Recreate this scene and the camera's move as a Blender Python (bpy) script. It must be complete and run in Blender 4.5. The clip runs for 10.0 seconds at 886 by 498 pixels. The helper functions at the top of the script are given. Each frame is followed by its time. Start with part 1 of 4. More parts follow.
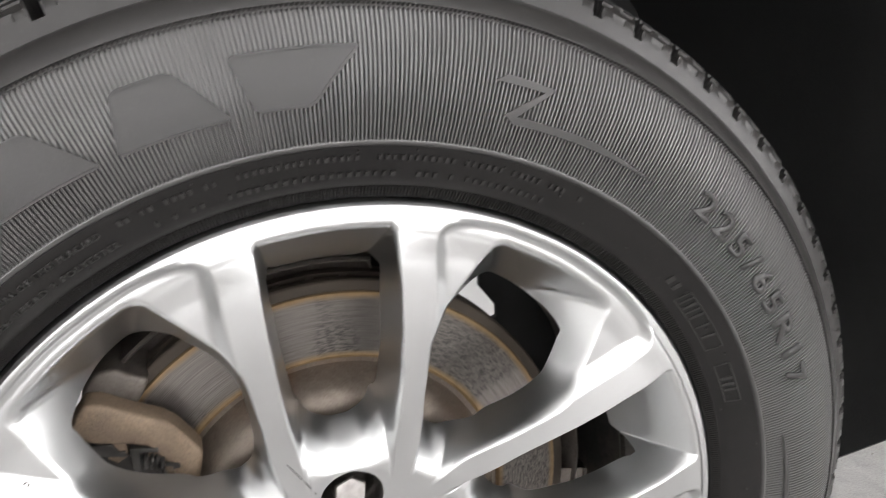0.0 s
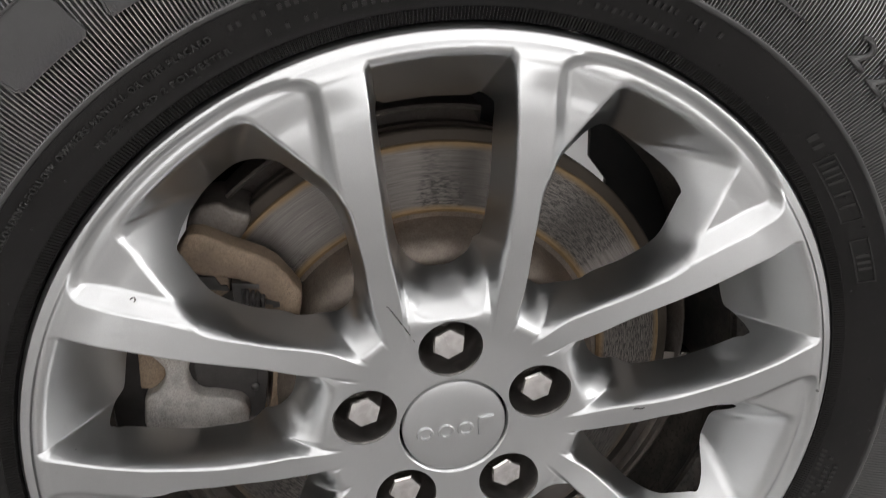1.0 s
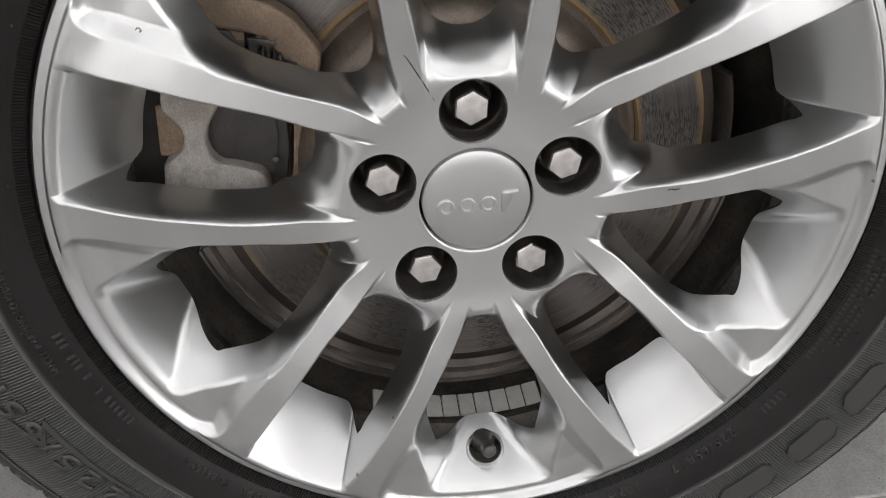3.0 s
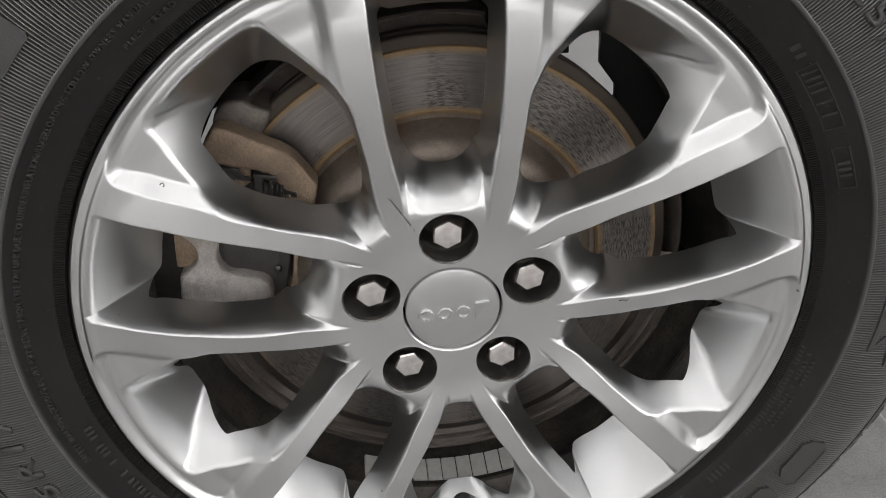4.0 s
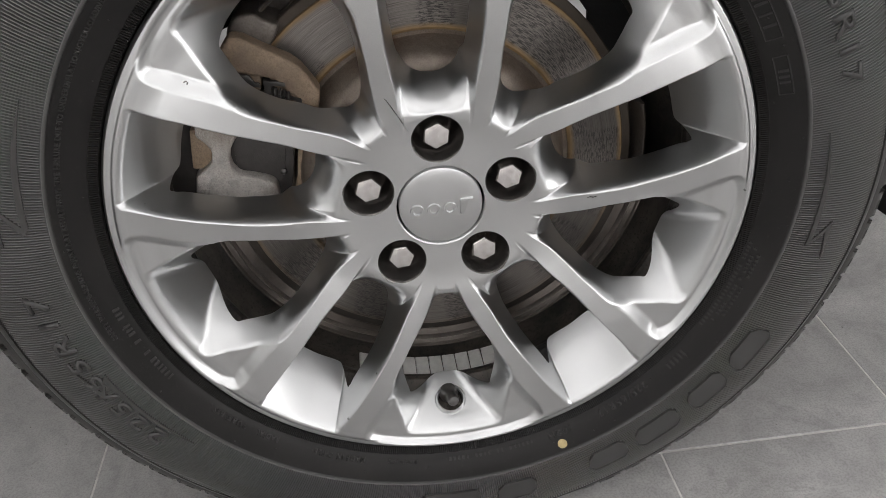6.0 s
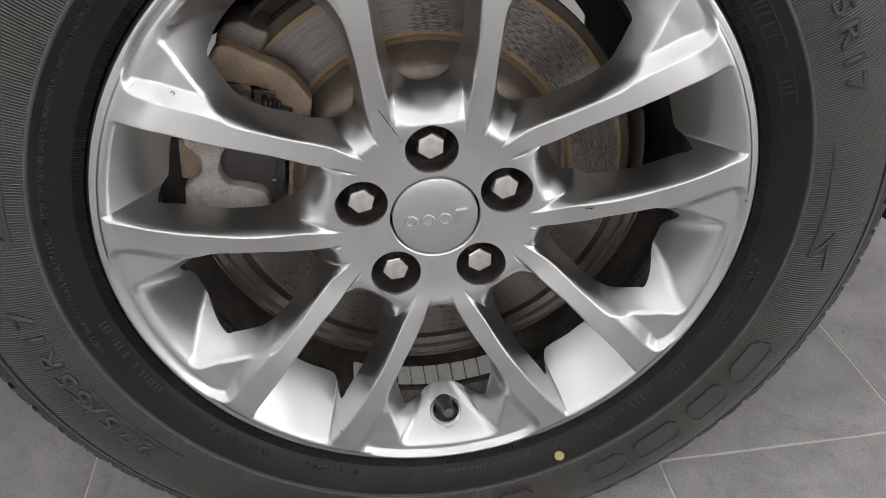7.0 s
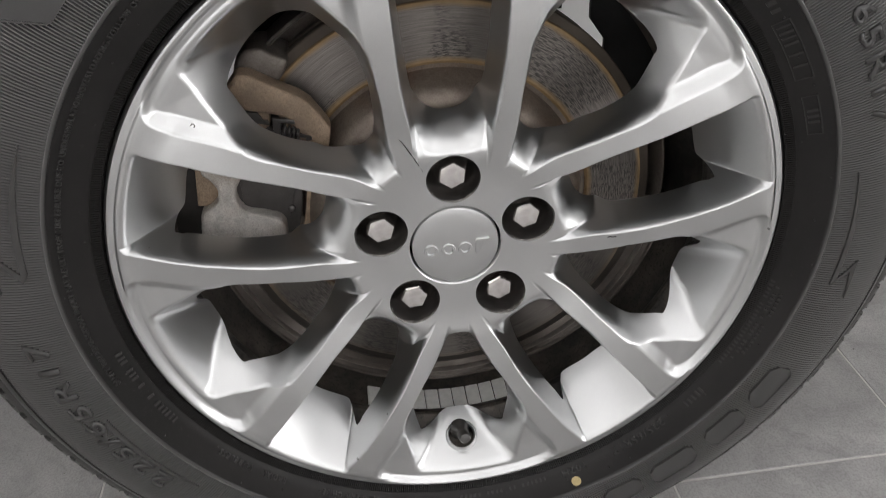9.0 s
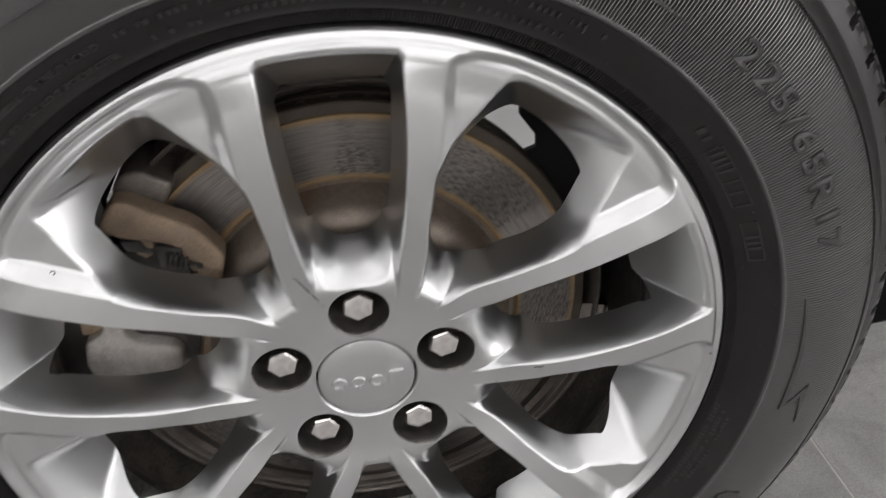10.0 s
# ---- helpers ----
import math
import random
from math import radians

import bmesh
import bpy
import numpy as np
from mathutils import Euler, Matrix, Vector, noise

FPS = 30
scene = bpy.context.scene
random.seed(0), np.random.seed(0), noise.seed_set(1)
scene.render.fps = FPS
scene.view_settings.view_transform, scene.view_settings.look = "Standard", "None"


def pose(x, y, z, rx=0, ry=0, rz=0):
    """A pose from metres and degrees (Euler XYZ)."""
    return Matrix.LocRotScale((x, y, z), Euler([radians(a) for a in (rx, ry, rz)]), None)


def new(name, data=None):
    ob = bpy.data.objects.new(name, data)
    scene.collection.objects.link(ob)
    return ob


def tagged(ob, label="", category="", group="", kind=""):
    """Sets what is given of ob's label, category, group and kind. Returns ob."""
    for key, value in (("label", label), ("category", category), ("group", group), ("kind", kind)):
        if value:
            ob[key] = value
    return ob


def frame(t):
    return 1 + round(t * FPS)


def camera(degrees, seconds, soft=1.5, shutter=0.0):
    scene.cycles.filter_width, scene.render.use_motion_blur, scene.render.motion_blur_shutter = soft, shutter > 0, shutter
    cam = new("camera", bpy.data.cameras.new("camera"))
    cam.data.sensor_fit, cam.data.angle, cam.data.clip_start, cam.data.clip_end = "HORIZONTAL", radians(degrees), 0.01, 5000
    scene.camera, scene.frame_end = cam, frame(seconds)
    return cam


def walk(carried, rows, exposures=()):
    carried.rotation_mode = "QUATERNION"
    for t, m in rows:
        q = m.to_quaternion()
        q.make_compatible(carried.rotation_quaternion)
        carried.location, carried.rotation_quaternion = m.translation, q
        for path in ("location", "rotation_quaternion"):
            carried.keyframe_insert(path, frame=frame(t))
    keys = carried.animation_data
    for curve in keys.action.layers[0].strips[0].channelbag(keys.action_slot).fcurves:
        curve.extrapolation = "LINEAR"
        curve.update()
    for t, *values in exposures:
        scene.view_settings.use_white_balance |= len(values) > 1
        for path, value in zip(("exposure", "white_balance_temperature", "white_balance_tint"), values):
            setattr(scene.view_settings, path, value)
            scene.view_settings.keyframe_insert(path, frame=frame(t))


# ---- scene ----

# camera and its path: wheel axis along y, wheel face towards -y
CZ = 0.345                      # height of the wheel's centre
cam = camera(58.0, 10.0, soft=0.75, shutter=0.3)
ROWS = [
    (0, -0.0507, -0.3860, 0.6882, 70.56, 3.49, -17.52),
    (0.5, -0.0642, -0.3867, 0.6620, 68.43, 3.08, -12.56),
    (1, -0.0658, -0.3764, 0.6379, 65.77, 2.76, -10.71),
    (1.5, -0.0724, -0.3848, 0.5931, 64.50, 2.70, -9.46),
    (2, -0.0626, -0.3905, 0.5417, 62.26, 3.23, -7.50),
    (2.2, -0.0574, -0.3875, 0.5325, 60.60, 3.24, -6.95),
    (3.3, -0.0455, -0.4059, 0.5858, 59.33, 3.48, -5.66),
    (3.5, -0.0426, -0.4137, 0.6125, 59.20, 3.53, -5.66),
    (4, -0.0342, -0.4223, 0.6482, 59.40, 3.43, -6.03),
    (4.5, -0.0363, -0.4274, 0.6717, 59.20, 3.00, -6.95),
    (5, -0.0380, -0.4456, 0.6615, 59.27, 3.04, -6.98),
    (5.5, -0.0461, -0.4913, 0.6380, 58.90, 2.70, -7.22),
    (5.7, -0.0489, -0.5087, 0.6373, 58.00, 2.76, -7.02),
    (7, -0.0424, -0.4878, 0.6429, 56.85, 2.58, -7.02),
    (7.5, -0.0430, -0.4940, 0.6432, 56.61, 2.58, -7.16),
    (8, -0.0517, -0.5005, 0.6449, 56.39, 2.51, -7.38),
    (8.5, -0.0598, -0.5011, 0.6390, 56.19, 2.52, -7.19),
    (9, -0.0585, -0.4675, 0.6586, 56.69, 2.40, -7.45),
    (9.5, -0.0457, -0.4221, 0.6631, 57.02, 2.55, -7.77),
    (10, 0.0046, -0.3848, 0.6981, 56.85, 2.27, -8.58),
]
walk(cam, [(t, pose(x, y, z, rx, ry, rz)) for t, x, y, z, rx, ry, rz in ROWS],
     [(0.0, 1.12), (0.3, 0.83), (0.5, 0.57), (0.8, 0.32), (1.1, 0.23), (10.0, 0.23)])

# ---- light ----
world = bpy.data.worlds.new("world")
scene.world = world
world.use_nodes = True
world.node_tree.nodes["Background"].inputs[0].default_value = (0.9, 0.95, 1.0, 1)
world.node_tree.nodes["Background"].inputs[1].default_value = 0.05


# ---- helpers of this scene ----
def part(name, bm, material, parent=None, label="", smooth=True, angle=40):
    """Link a bmesh as one mesh object, under a thing or part if given."""
    me = bpy.data.meshes.new(name)
    bm.normal_update()
    bm.to_mesh(me)
    bm.free()
    return link(name, me, material, parent, label, smooth, angle)


def link(name, me, material, parent=None, label="", smooth=True, angle=40):
    if material is not None:
        me.materials.append(material)
    if smooth:
        me.shade_smooth()
        if angle < 180:
            me.set_sharp_from_angle(angle=radians(angle))
    ob = new(name, me)
    if parent is not None:
        ob.parent = parent
    if label:
        tagged(ob, label)
    return ob


def empty(name, label, category, group="", kind=""):
    ob = new(name)
    ob.empty_display_size = 0.05
    return tagged(ob, label, category, group, kind)


def lathe(profile, n=96, centre=(0, 0, CZ), close=False):
    """Turn a profile of (radius, y) round the wheel's axis."""
    bm = bmesh.new()
    rings = []
    for r, y in profile:
        if r < 1e-6:
            rings.append([bm.verts.new((centre[0], y + centre[1], centre[2]))] * n)
        else:
            rings.append([bm.verts.new((centre[0] + r * math.cos(2 * math.pi * k / n), y + centre[1],
                                        centre[2] + r * math.sin(2 * math.pi * k / n))) for k in range(n)])
    pairs = list(zip(rings, rings[1:])) + ([(rings[-1], rings[0])] if close else [])
    for a, b in pairs:
        for k in range(n):
            q = [a[k], a[(k + 1) % n], b[(k + 1) % n], b[k]]
            u = list(dict.fromkeys(q))
            if len(u) > 2:
                bm.faces.new(u)
    bmesh.ops.recalc_face_normals(bm, faces=bm.faces[:])
    return bm


def prism(outline, y0, y1, bevel=0.0, centre=(0, CZ), segments=2):
    """A plate with an outline in the wheel's plane (x, z from the centre), from depth y0 to y1, edges rounded."""
    bm = bmesh.new()
    lo = [bm.verts.new((centre[0] + x, y0, centre[1] + z)) for x, z in outline]
    hi = [bm.verts.new((centre[0] + x, y1, centre[1] + z)) for x, z in outline]
    bm.faces.new(lo)
    bm.faces.new(hi[::-1])
    n = len(lo)
    for k in range(n):
        bm.faces.new((lo[k], hi[k], hi[(k + 1) % n], lo[(k + 1) % n]))
    bmesh.ops.recalc_face_normals(bm, faces=bm.faces[:])
    if bevel:
        bmesh.ops.bevel(bm, geom=bm.edges[:], offset=bevel, segments=segments, profile=0.6, affect="EDGES", clamp_overlap=True)
    return bm


def box(x0, y0, z0, x1, y1, z1, bevel=0.0, segments=2):
    bm = bmesh.new()
    bmesh.ops.create_cube(bm, size=1.0, matrix=Matrix.LocRotScale(
        ((x0 + x1) / 2, (y0 + y1) / 2, (z0 + z1) / 2), None, (x1 - x0, y1 - y0, z1 - z0)))
    if bevel:
        bmesh.ops.bevel(bm, geom=bm.edges[:], offset=bevel, segments=segments, affect="EDGES", clamp_overlap=True)
    return bm


def tube(points, radius, n=8):
    """A round bar along a line of points."""
    bm = bmesh.new()
    rings = []
    pts = [Vector(p) for p in points]
    for i, p in enumerate(pts):
        d = (pts[min(i + 1, len(pts) - 1)] - pts[max(i - 1, 0)]).normalized()
        side = d.cross(Vector((0.31, 0.17, 0.93))).normalized()
        up = d.cross(side)
        rings.append([bm.verts.new(p + radius * (math.cos(2 * math.pi * k / n) * side + math.sin(2 * math.pi * k / n) * up)) for k in range(n)])
    for a, b in zip(rings, rings[1:]):
        for k in range(n):
            bm.faces.new((a[k], a[(k + 1) % n], b[(k + 1) % n], b[k]))
    bm.faces.new(rings[0][::-1])
    bm.faces.new(rings[-1])
    bmesh.ops.recalc_face_normals(bm, faces=bm.faces[:])
    return bm


def polar(r, degrees, y):
    a = radians(degrees)
    return Vector((r * math.cos(a), y, CZ + r * math.sin(a)))


# ---- materials ----
class Nodes:
    """Short way to write a node material."""

    def __init__(self, name):
        self.mat = bpy.data.materials.new(name)
        self.mat.use_nodes = True
        self.tree = self.mat.node_tree
        self.bsdf = self.tree.nodes["Principled BSDF"]
        self.coord = self.tree.nodes.new("ShaderNodeTexCoord")

    def add(self, kind, inputs=None, **props):
        n = self.tree.nodes.new(kind)
        if "operation" in props:
            n.operation = props["operation"]
        if "data_type" in props:
            n.data_type = props["data_type"]
        for k, v in (inputs or {}).items():
            self.put(n.inputs[k], v)
        return n

    def put(self, socket, value):
        if isinstance(value, bpy.types.NodeSocket):
            self.tree.links.new(value, socket)
        else:
            socket.default_value = value

    def noise(self, scale, detail=4, rough=0.55, vector=None, distortion=0.0):
        n = self.add("ShaderNodeTexNoise", {"Scale": scale, "Detail": detail, "Roughness": rough, "Distortion": distortion})
        self.put(n.inputs["Vector"], vector if vector is not None else self.coord.outputs["Object"])
        return n.outputs["Fac"]

    def ramp(self, fac, stops):
        n = self.add("ShaderNodeValToRGB", {"Fac": fac})
        e = n.color_ramp.elements
        while len(e) < len(stops):
            e.new(0.5)
        for el, (p, c) in zip(e, stops):
            el.position = p
            el.color = (c, c, c, 1) if isinstance(c, (int, float)) else (*c, 1)
        return n.outputs["Color"]

    def mix(self, fac, a, b):
        n = self.add("ShaderNodeMix", data_type="RGBA")
        self.put(n.inputs["Factor"], fac)
        for s, v in ((6, a), (7, b)):
            self.put(n.inputs[s], v if isinstance(v, bpy.types.NodeSocket) else (*v, 1))
        return n.outputs[2]

    def math(self, op, a, b=0.0, c=0.0):
        n = self.add("ShaderNodeMath", operation=op)
        for i, v in enumerate((a, b, c)):
            self.put(n.inputs[i], v)
        return n.outputs[0]

    def bump(self, height, strength, distance, normal=None):
        n = self.add("ShaderNodeBump", {"Height": height, "Strength": strength, "Distance": distance})
        if normal is not None:
            self.put(n.inputs["Normal"], normal)
        return n.outputs["Normal"]

    def set(self, **values):
        for k, v in values.items():
            s = self.bsdf.inputs[k.replace("_", " ")]
            self.put(s, (*v, 1) if isinstance(v, tuple) and len(v) == 3 and s.type == "RGBA" else v)
        return self.mat

    def radial(self):
        """Radius from the wheel's axis and angle round it, for things whose origin is the world's."""
        sep = self.add("ShaderNodeSeparateXYZ", {"Vector": self.coord.outputs["Object"]})
        z = self.math("SUBTRACT", sep.outputs["Z"], CZ)
        r = self.math("SQRT", self.math("ADD", self.math("MULTIPLY", sep.outputs["X"], sep.outputs["X"]), self.math("MULTIPLY", z, z)))
        a = self.math("ARCTAN2", z, sep.outputs["X"])
        return r, a, sep


def m_silver():
    """Silver base coat with fine metal flake under a clear coat, lightly dusted, with small pits."""
    m = Nodes("silver_wheel_paint")
    broad = m.noise(18, 3, 0.5)
    dust = m.noise(210, 5, 0.7)
    flake = m.noise(2600, 2, 0.6)
    base = m.mix(m.ramp(broad, [(0.3, 0.0), (0.75, 1.0)]), (0.575, 0.58, 0.58), (0.625, 0.63, 0.63))
    base = m.mix(m.math("MULTIPLY", m.ramp(dust, [(0.60, 0.0), (0.78, 1.0)]), 0.16), base, (0.36, 0.355, 0.34))
    base = m.mix(m.ramp(flake, [(0.40, 0.10), (0.62, 0.0)]), base, (0.30, 0.30, 0.30))
    pit = m.ramp(m.noise(95, 2, 0.5), [(0.775, 0.0), (0.79, 1.0)])
    base = m.mix(m.math("MULTIPLY", pit, 0.7), base, (0.10, 0.095, 0.09))
    rough = m.math("ADD", m.math("MULTIPLY", broad, 0.05), 0.265)
    return m.set(Base_Color=base, Metallic=1.0, Roughness=rough, Coat_Weight=0.5, Coat_Roughness=0.06, Normal=m.bump(m.noise(1600, 2, 0.6), 0.04, 0.0003))


def m_barrel():
    """Inner barrel under brown brake dust, with darker specks and paler metallic patches."""
    m = Nodes("brake_dusted_barrel_alloy")
    n = m.noise(28, 6, 0.7)
    base = m.mix(m.ramp(n, [(0.36, 0.0), (0.66, 1.0)]), (0.035, 0.0335, 0.032), (0.125, 0.108, 0.09))
    fleck = m.noise(330, 4, 0.7)
    base = m.mix(m.math("MULTIPLY", m.ramp(fleck, [(0.54, 0.0), (0.64, 1.0)]), 0.7), base, (0.015, 0.014, 0.013))
    pale_patch = m.ramp(m.noise(17, 3, 0.5), [(0.64, 0.0), (0.72, 1.0)])
    return m.set(Base_Color=m.mix(m.math("MULTIPLY", pale_patch, 0.8), base, (0.33, 0.32, 0.31)), Metallic=m.math("ADD", 0.3, m.math("MULTIPLY", pale_patch, 0.6)), Roughness=0.46,
                 Normal=m.bump(fleck, 0.25, 0.0006))


def m_rubber(name, band, ribbed, rough, gloss=0.75, coat=0.45):
    """Black rubber: a dark smooth band by the rim, a ribbed flank greyed by dust, a darker shoulder."""
    m = Nodes(name)
    r, a, sep = m.radial()
    broad = m.noise(11, 4, 0.6)
    dust = m.noise(300, 4, 0.7)
    flank = m.ramp(m.math("MULTIPLY", m.math("SUBTRACT", r, 0.2660), 250.0), [(0.0, 0.0), (1.0, 1.0)])
    base = m.mix(flank, band, ribbed)
    shoulder = m.ramp(m.math("MULTIPLY", m.math("SUBTRACT", r, 0.3290), 300.0), [(0.0, 0.0), (1.0, 1.0)])
    base = m.mix(shoulder, base, (0.030, 0.0285, 0.0275))
    flank = m.math("SUBTRACT", flank, m.math("MULTIPLY", shoulder, 0.75))
    base = m.mix(m.math("MULTIPLY", m.ramp(broad, [(0.35, 0.0), (0.75, 1.0)]), 0.35), base, (0.034, 0.032, 0.030))
    base = m.mix(m.math("MULTIPLY", m.ramp(dust, [(0.6, 0.0), (0.78, 1.0)]), 0.25), base, (0.08, 0.078, 0.074))
    return m.set(Base_Color=base, Roughness=m.math("ADD", m.math("MULTIPLY", broad, 0.12), rough), Specular_IOR_Level=m.math("ADD", 0.17, m.math("MULTIPLY", flank, gloss)),
                 Coat_Weight=m.math("MULTIPLY", flank, coat), Coat_Roughness=0.3, Normal=m.bump(m.noise(650, 4, 0.7), 0.22, 0.0005))


def m_plain(name, colour, rough=0.5, metal=0.0, vary=0.15, scale=40, bump=0.0, **more):
    m = Nodes(name)
    n = m.noise(scale, 5, 0.6)
    dark = tuple(c * (1 - vary) for c in colour)
    light = tuple(min(1.0, c * (1 + vary)) for c in colour)
    if bump:
        more["Normal"] = m.bump(m.noise(scale * 6, 4, 0.65), bump, 0.001)
    return m.set(Base_Color=m.mix(m.ramp(n, [(0.3, 0.0), (0.7, 1.0)]), dark, light), Roughness=rough, Metallic=metal, **more)


def m_disc():
    """Ground iron with circular scoring, dark deposits and rust at both edges of the track."""
    m = Nodes("scored_brake_disc_iron")
    r, a, sep = m.radial()
    comb = m.add("ShaderNodeCombineXYZ", {"X": m.math("MULTIPLY", r, 1500.0), "Y": m.math("MULTIPLY", a, 3.0)})
    score = m.noise(1.0, 5, 0.7, comb.outputs[0])
    comb2 = m.add("ShaderNodeCombineXYZ", {"X": m.math("MULTIPLY", r, 1100.0), "Y": m.math("MULTIPLY", a, 22.0)})
    dash = m.noise(1.0, 3, 0.7, comb2.outputs[0])
    comb3 = m.add("ShaderNodeCombineXYZ", {"X": m.math("MULTIPLY", r, 10.0), "Y": m.math("MULTIPLY", a, 3.6)})
    sector = m.noise(1.0, 1, 0.4, comb3.outputs[0])
    base = m.mix(m.ramp(score, [(0.34, 0.0), (0.66, 1.0)]), (0.12, 0.107, 0.098), (0.245, 0.225, 0.208))
    patch = m.math("MULTIPLY", m.ramp(dash, [(0.47, 0.0), (0.57, 1.0)]), m.ramp(sector, [(0.46, 0.0), (0.53, 1.0)]))
    base = m.mix(m.math("MULTIPLY", patch, 0.8), base, (0.02, 0.0185, 0.017))
    wob = m.math("MULTIPLY", m.math("SUBTRACT", m.noise(60, 4), 0.5), 0.003)
    rr = m.math("ADD", r, wob)
    outer = m.ramp(m.math("MULTIPLY", m.math("SUBTRACT", rr, 0.1530), 300.0), [(0.0, 0.0), (1.0, 1.0)])
    inner = m.ramp(m.math("MULTIPLY", m.math("SUBTRACT", 0.1190, rr), 300.0), [(0.0, 0.0), (1.0, 1.0)])
    rust = m.math("MAXIMUM", outer, inner)
    rc = m.mix(m.noise(90, 5, 0.7), (0.17, 0.108, 0.050), (0.38, 0.25, 0.115))
    # rust fades towards the bottom: the weaker light there is put into the colour
    lit_fade = m.ramp(m.math("MULTIPLY", m.math("ADD", m.math("SUBTRACT", sep.outputs["Z"], CZ), 0.10), 9.0), [(0.0, 0.15), (1.0, 1.0)])
    rust = m.math("MULTIPLY", rust, lit_fade)
    base = m.mix(m.math("MULTIPLY", rust, 0.9), base, rc)
    base = m.mix(m.ramp(m.math("MULTIPLY", m.math("SUBTRACT", r, 0.1575), 900.0), [(0.0, 0.0), (1.0, 0.9)]), base, (0.035, 0.031, 0.028))
    metal = m.math("SUBTRACT", 0.92, m.math("MULTIPLY", m.math("MAXIMUM", rust, patch), 0.7))
    return m.set(Base_Color=base, Metallic=metal, Roughness=m.math("ADD", 0.38, m.math("MULTIPLY", m.math("MAXIMUM", rust, patch), 0.3)),
                 Normal=m.bump(score, 0.28, 0.0005))


def m_rust(name, a, b, c, rough=0.75, scale=70, bump=0.5, metal=0.15):
    m = Nodes(name)
    n1 = m.noise(scale, 6, 0.7)
    n2 = m.noise(scale * 0.25, 3, 0.6)
    base = m.mix(m.ramp(n1, [(0.35, 0.0), (0.65, 1.0)]), a, b)
    base = m.mix(m.ramp(n2, [(0.5, 0.0), (0.68, 1.0)]), base, c)
    grain = m.noise(scale * 14, 3, 0.7)
    base = m.mix(m.math("MULTIPLY", m.ramp(grain, [(0.42, 1.0), (0.52, 0.0)]), 0.25), base, tuple(0.4 * v for v in c))
    return m.set(Base_Color=base, Roughness=rough, Metallic=metal, Normal=m.bump(m.noise(scale * 9, 4, 0.7), bump, 0.0012))


def m_tile():
    """Grey porcelain with cloudy shading and fine speckle; each tile a little different."""
    m = Nodes("grey_porcelain_tile")
    info = m.add("ShaderNodeObjectInfo")
    geo = m.add("ShaderNodeNewGeometry")
    shift = m.add("ShaderNodeCombineXYZ", {"X": m.math("MULTIPLY", info.outputs["Random"], 37.0), "Y": m.math("MULTIPLY", info.outputs["Random"], 91.0)})
    pos = m.add("ShaderNodeVectorMath", {0: geo.outputs["Position"], 1: shift.outputs[0]}, operation="ADD").outputs[0]
    cloud = m.noise(9, 8, 0.70, pos, 0.8)
    vein = m.noise(38, 6, 0.72, pos, 1.2)
    speck = m.noise(420, 3, 0.7, pos)
    base = m.mix(m.ramp(cloud, [(0.28, 0.0), (0.72, 1.0)]), (0.27, 0.264, 0.259), (0.50, 0.49, 0.48))
    base = m.mix(m.math("MULTIPLY", m.ramp(vein, [(0.52, 0.0), (0.66, 1.0)]), 0.35), base, (0.19, 0.185, 0.18))
    base = m.mix(m.math("MULTIPLY", m.ramp(speck, [(0.42, 1.0), (0.53, 0.0)]), 0.32), base, (0.15, 0.146, 0.14))
    base = m.mix(m.math("MULTIPLY", info.outputs["Random"], 0.12), base, (0.44, 0.43, 0.415))
    return m.set(Base_Color=base, Roughness=m.math("ADD", 0.40, m.math("MULTIPLY", cloud, 0.2)), Normal=m.bump(speck, 0.10, 0.0006))


def m_glow(name, colour, strength):
    m = Nodes(name)
    return m.set(Base_Color=colour, Emission_Color=colour, Emission_Strength=strength)


SILVER = m_silver()
BARREL = m_barrel()
RUBBER = m_rubber("black_tyre_rubber", (0.0125, 0.0118, 0.0115), (0.108, 0.105, 0.1035), 0.25)
# lettering paler than its band: light on the letters' edges, put into the colour
LETTER = m_rubber("smooth_raised_rubber", (0.036, 0.035, 0.034), (0.036, 0.035, 0.034), 0.40, 0.40, 0.0)
CHROME = m_plain("stained_chromed_steel", (0.80, 0.765, 0.75), 0.2, 1.0, 0.24, 130)
BORE = m_plain("dark_bore_alloy", (0.13, 0.122, 0.115), 0.27, 0.8, 0.6, 160)
DISC = m_disc()
HAT = m_rust("stained_disc_hat_iron", (0.15, 0.121, 0.098), (0.24, 0.202, 0.168), (0.15, 0.092, 0.056), 0.42, 60, 0.2, 0.5)
RUST = m_rust("rust_brown_bracket_iron", (0.25, 0.182, 0.122), (0.44, 0.33, 0.232), (0.16, 0.115, 0.08), 0.6, 60, 0.8)
CAST = m_rust("cast_caliper_alloy", (0.42, 0.395, 0.365), (0.68, 0.645, 0.605), (0.30, 0.25, 0.205), 0.5, 75, 1.0, 0.35)
PADM = m_plain("dark_brake_pad", (0.055, 0.05, 0.047), 0.6, 0.2, 0.3, 70, 0.3)
SPRING = m_plain("dark_spring_steel", (0.10, 0.095, 0.09), 0.4, 0.8, 0.2, 90)
APRON = m_rust("smooth_dark_apron_steel", (0.13, 0.112, 0.10), (0.21, 0.187, 0.168), (0.12, 0.09, 0.07), 0.27, 40, 0.12, 0.7)
SHIELD = m_rust("dirty_dust_shield_steel", (0.105, 0.092, 0.082), (0.19, 0.168, 0.148), (0.13, 0.098, 0.072), 0.5, 40, 0.3, 0.5)
LINER = m_plain("black_felt_plastic", (0.0065, 0.0065, 0.007), 0.5, 0.0, 0.3, 60, 0.4, Specular_IOR_Level=0.4)
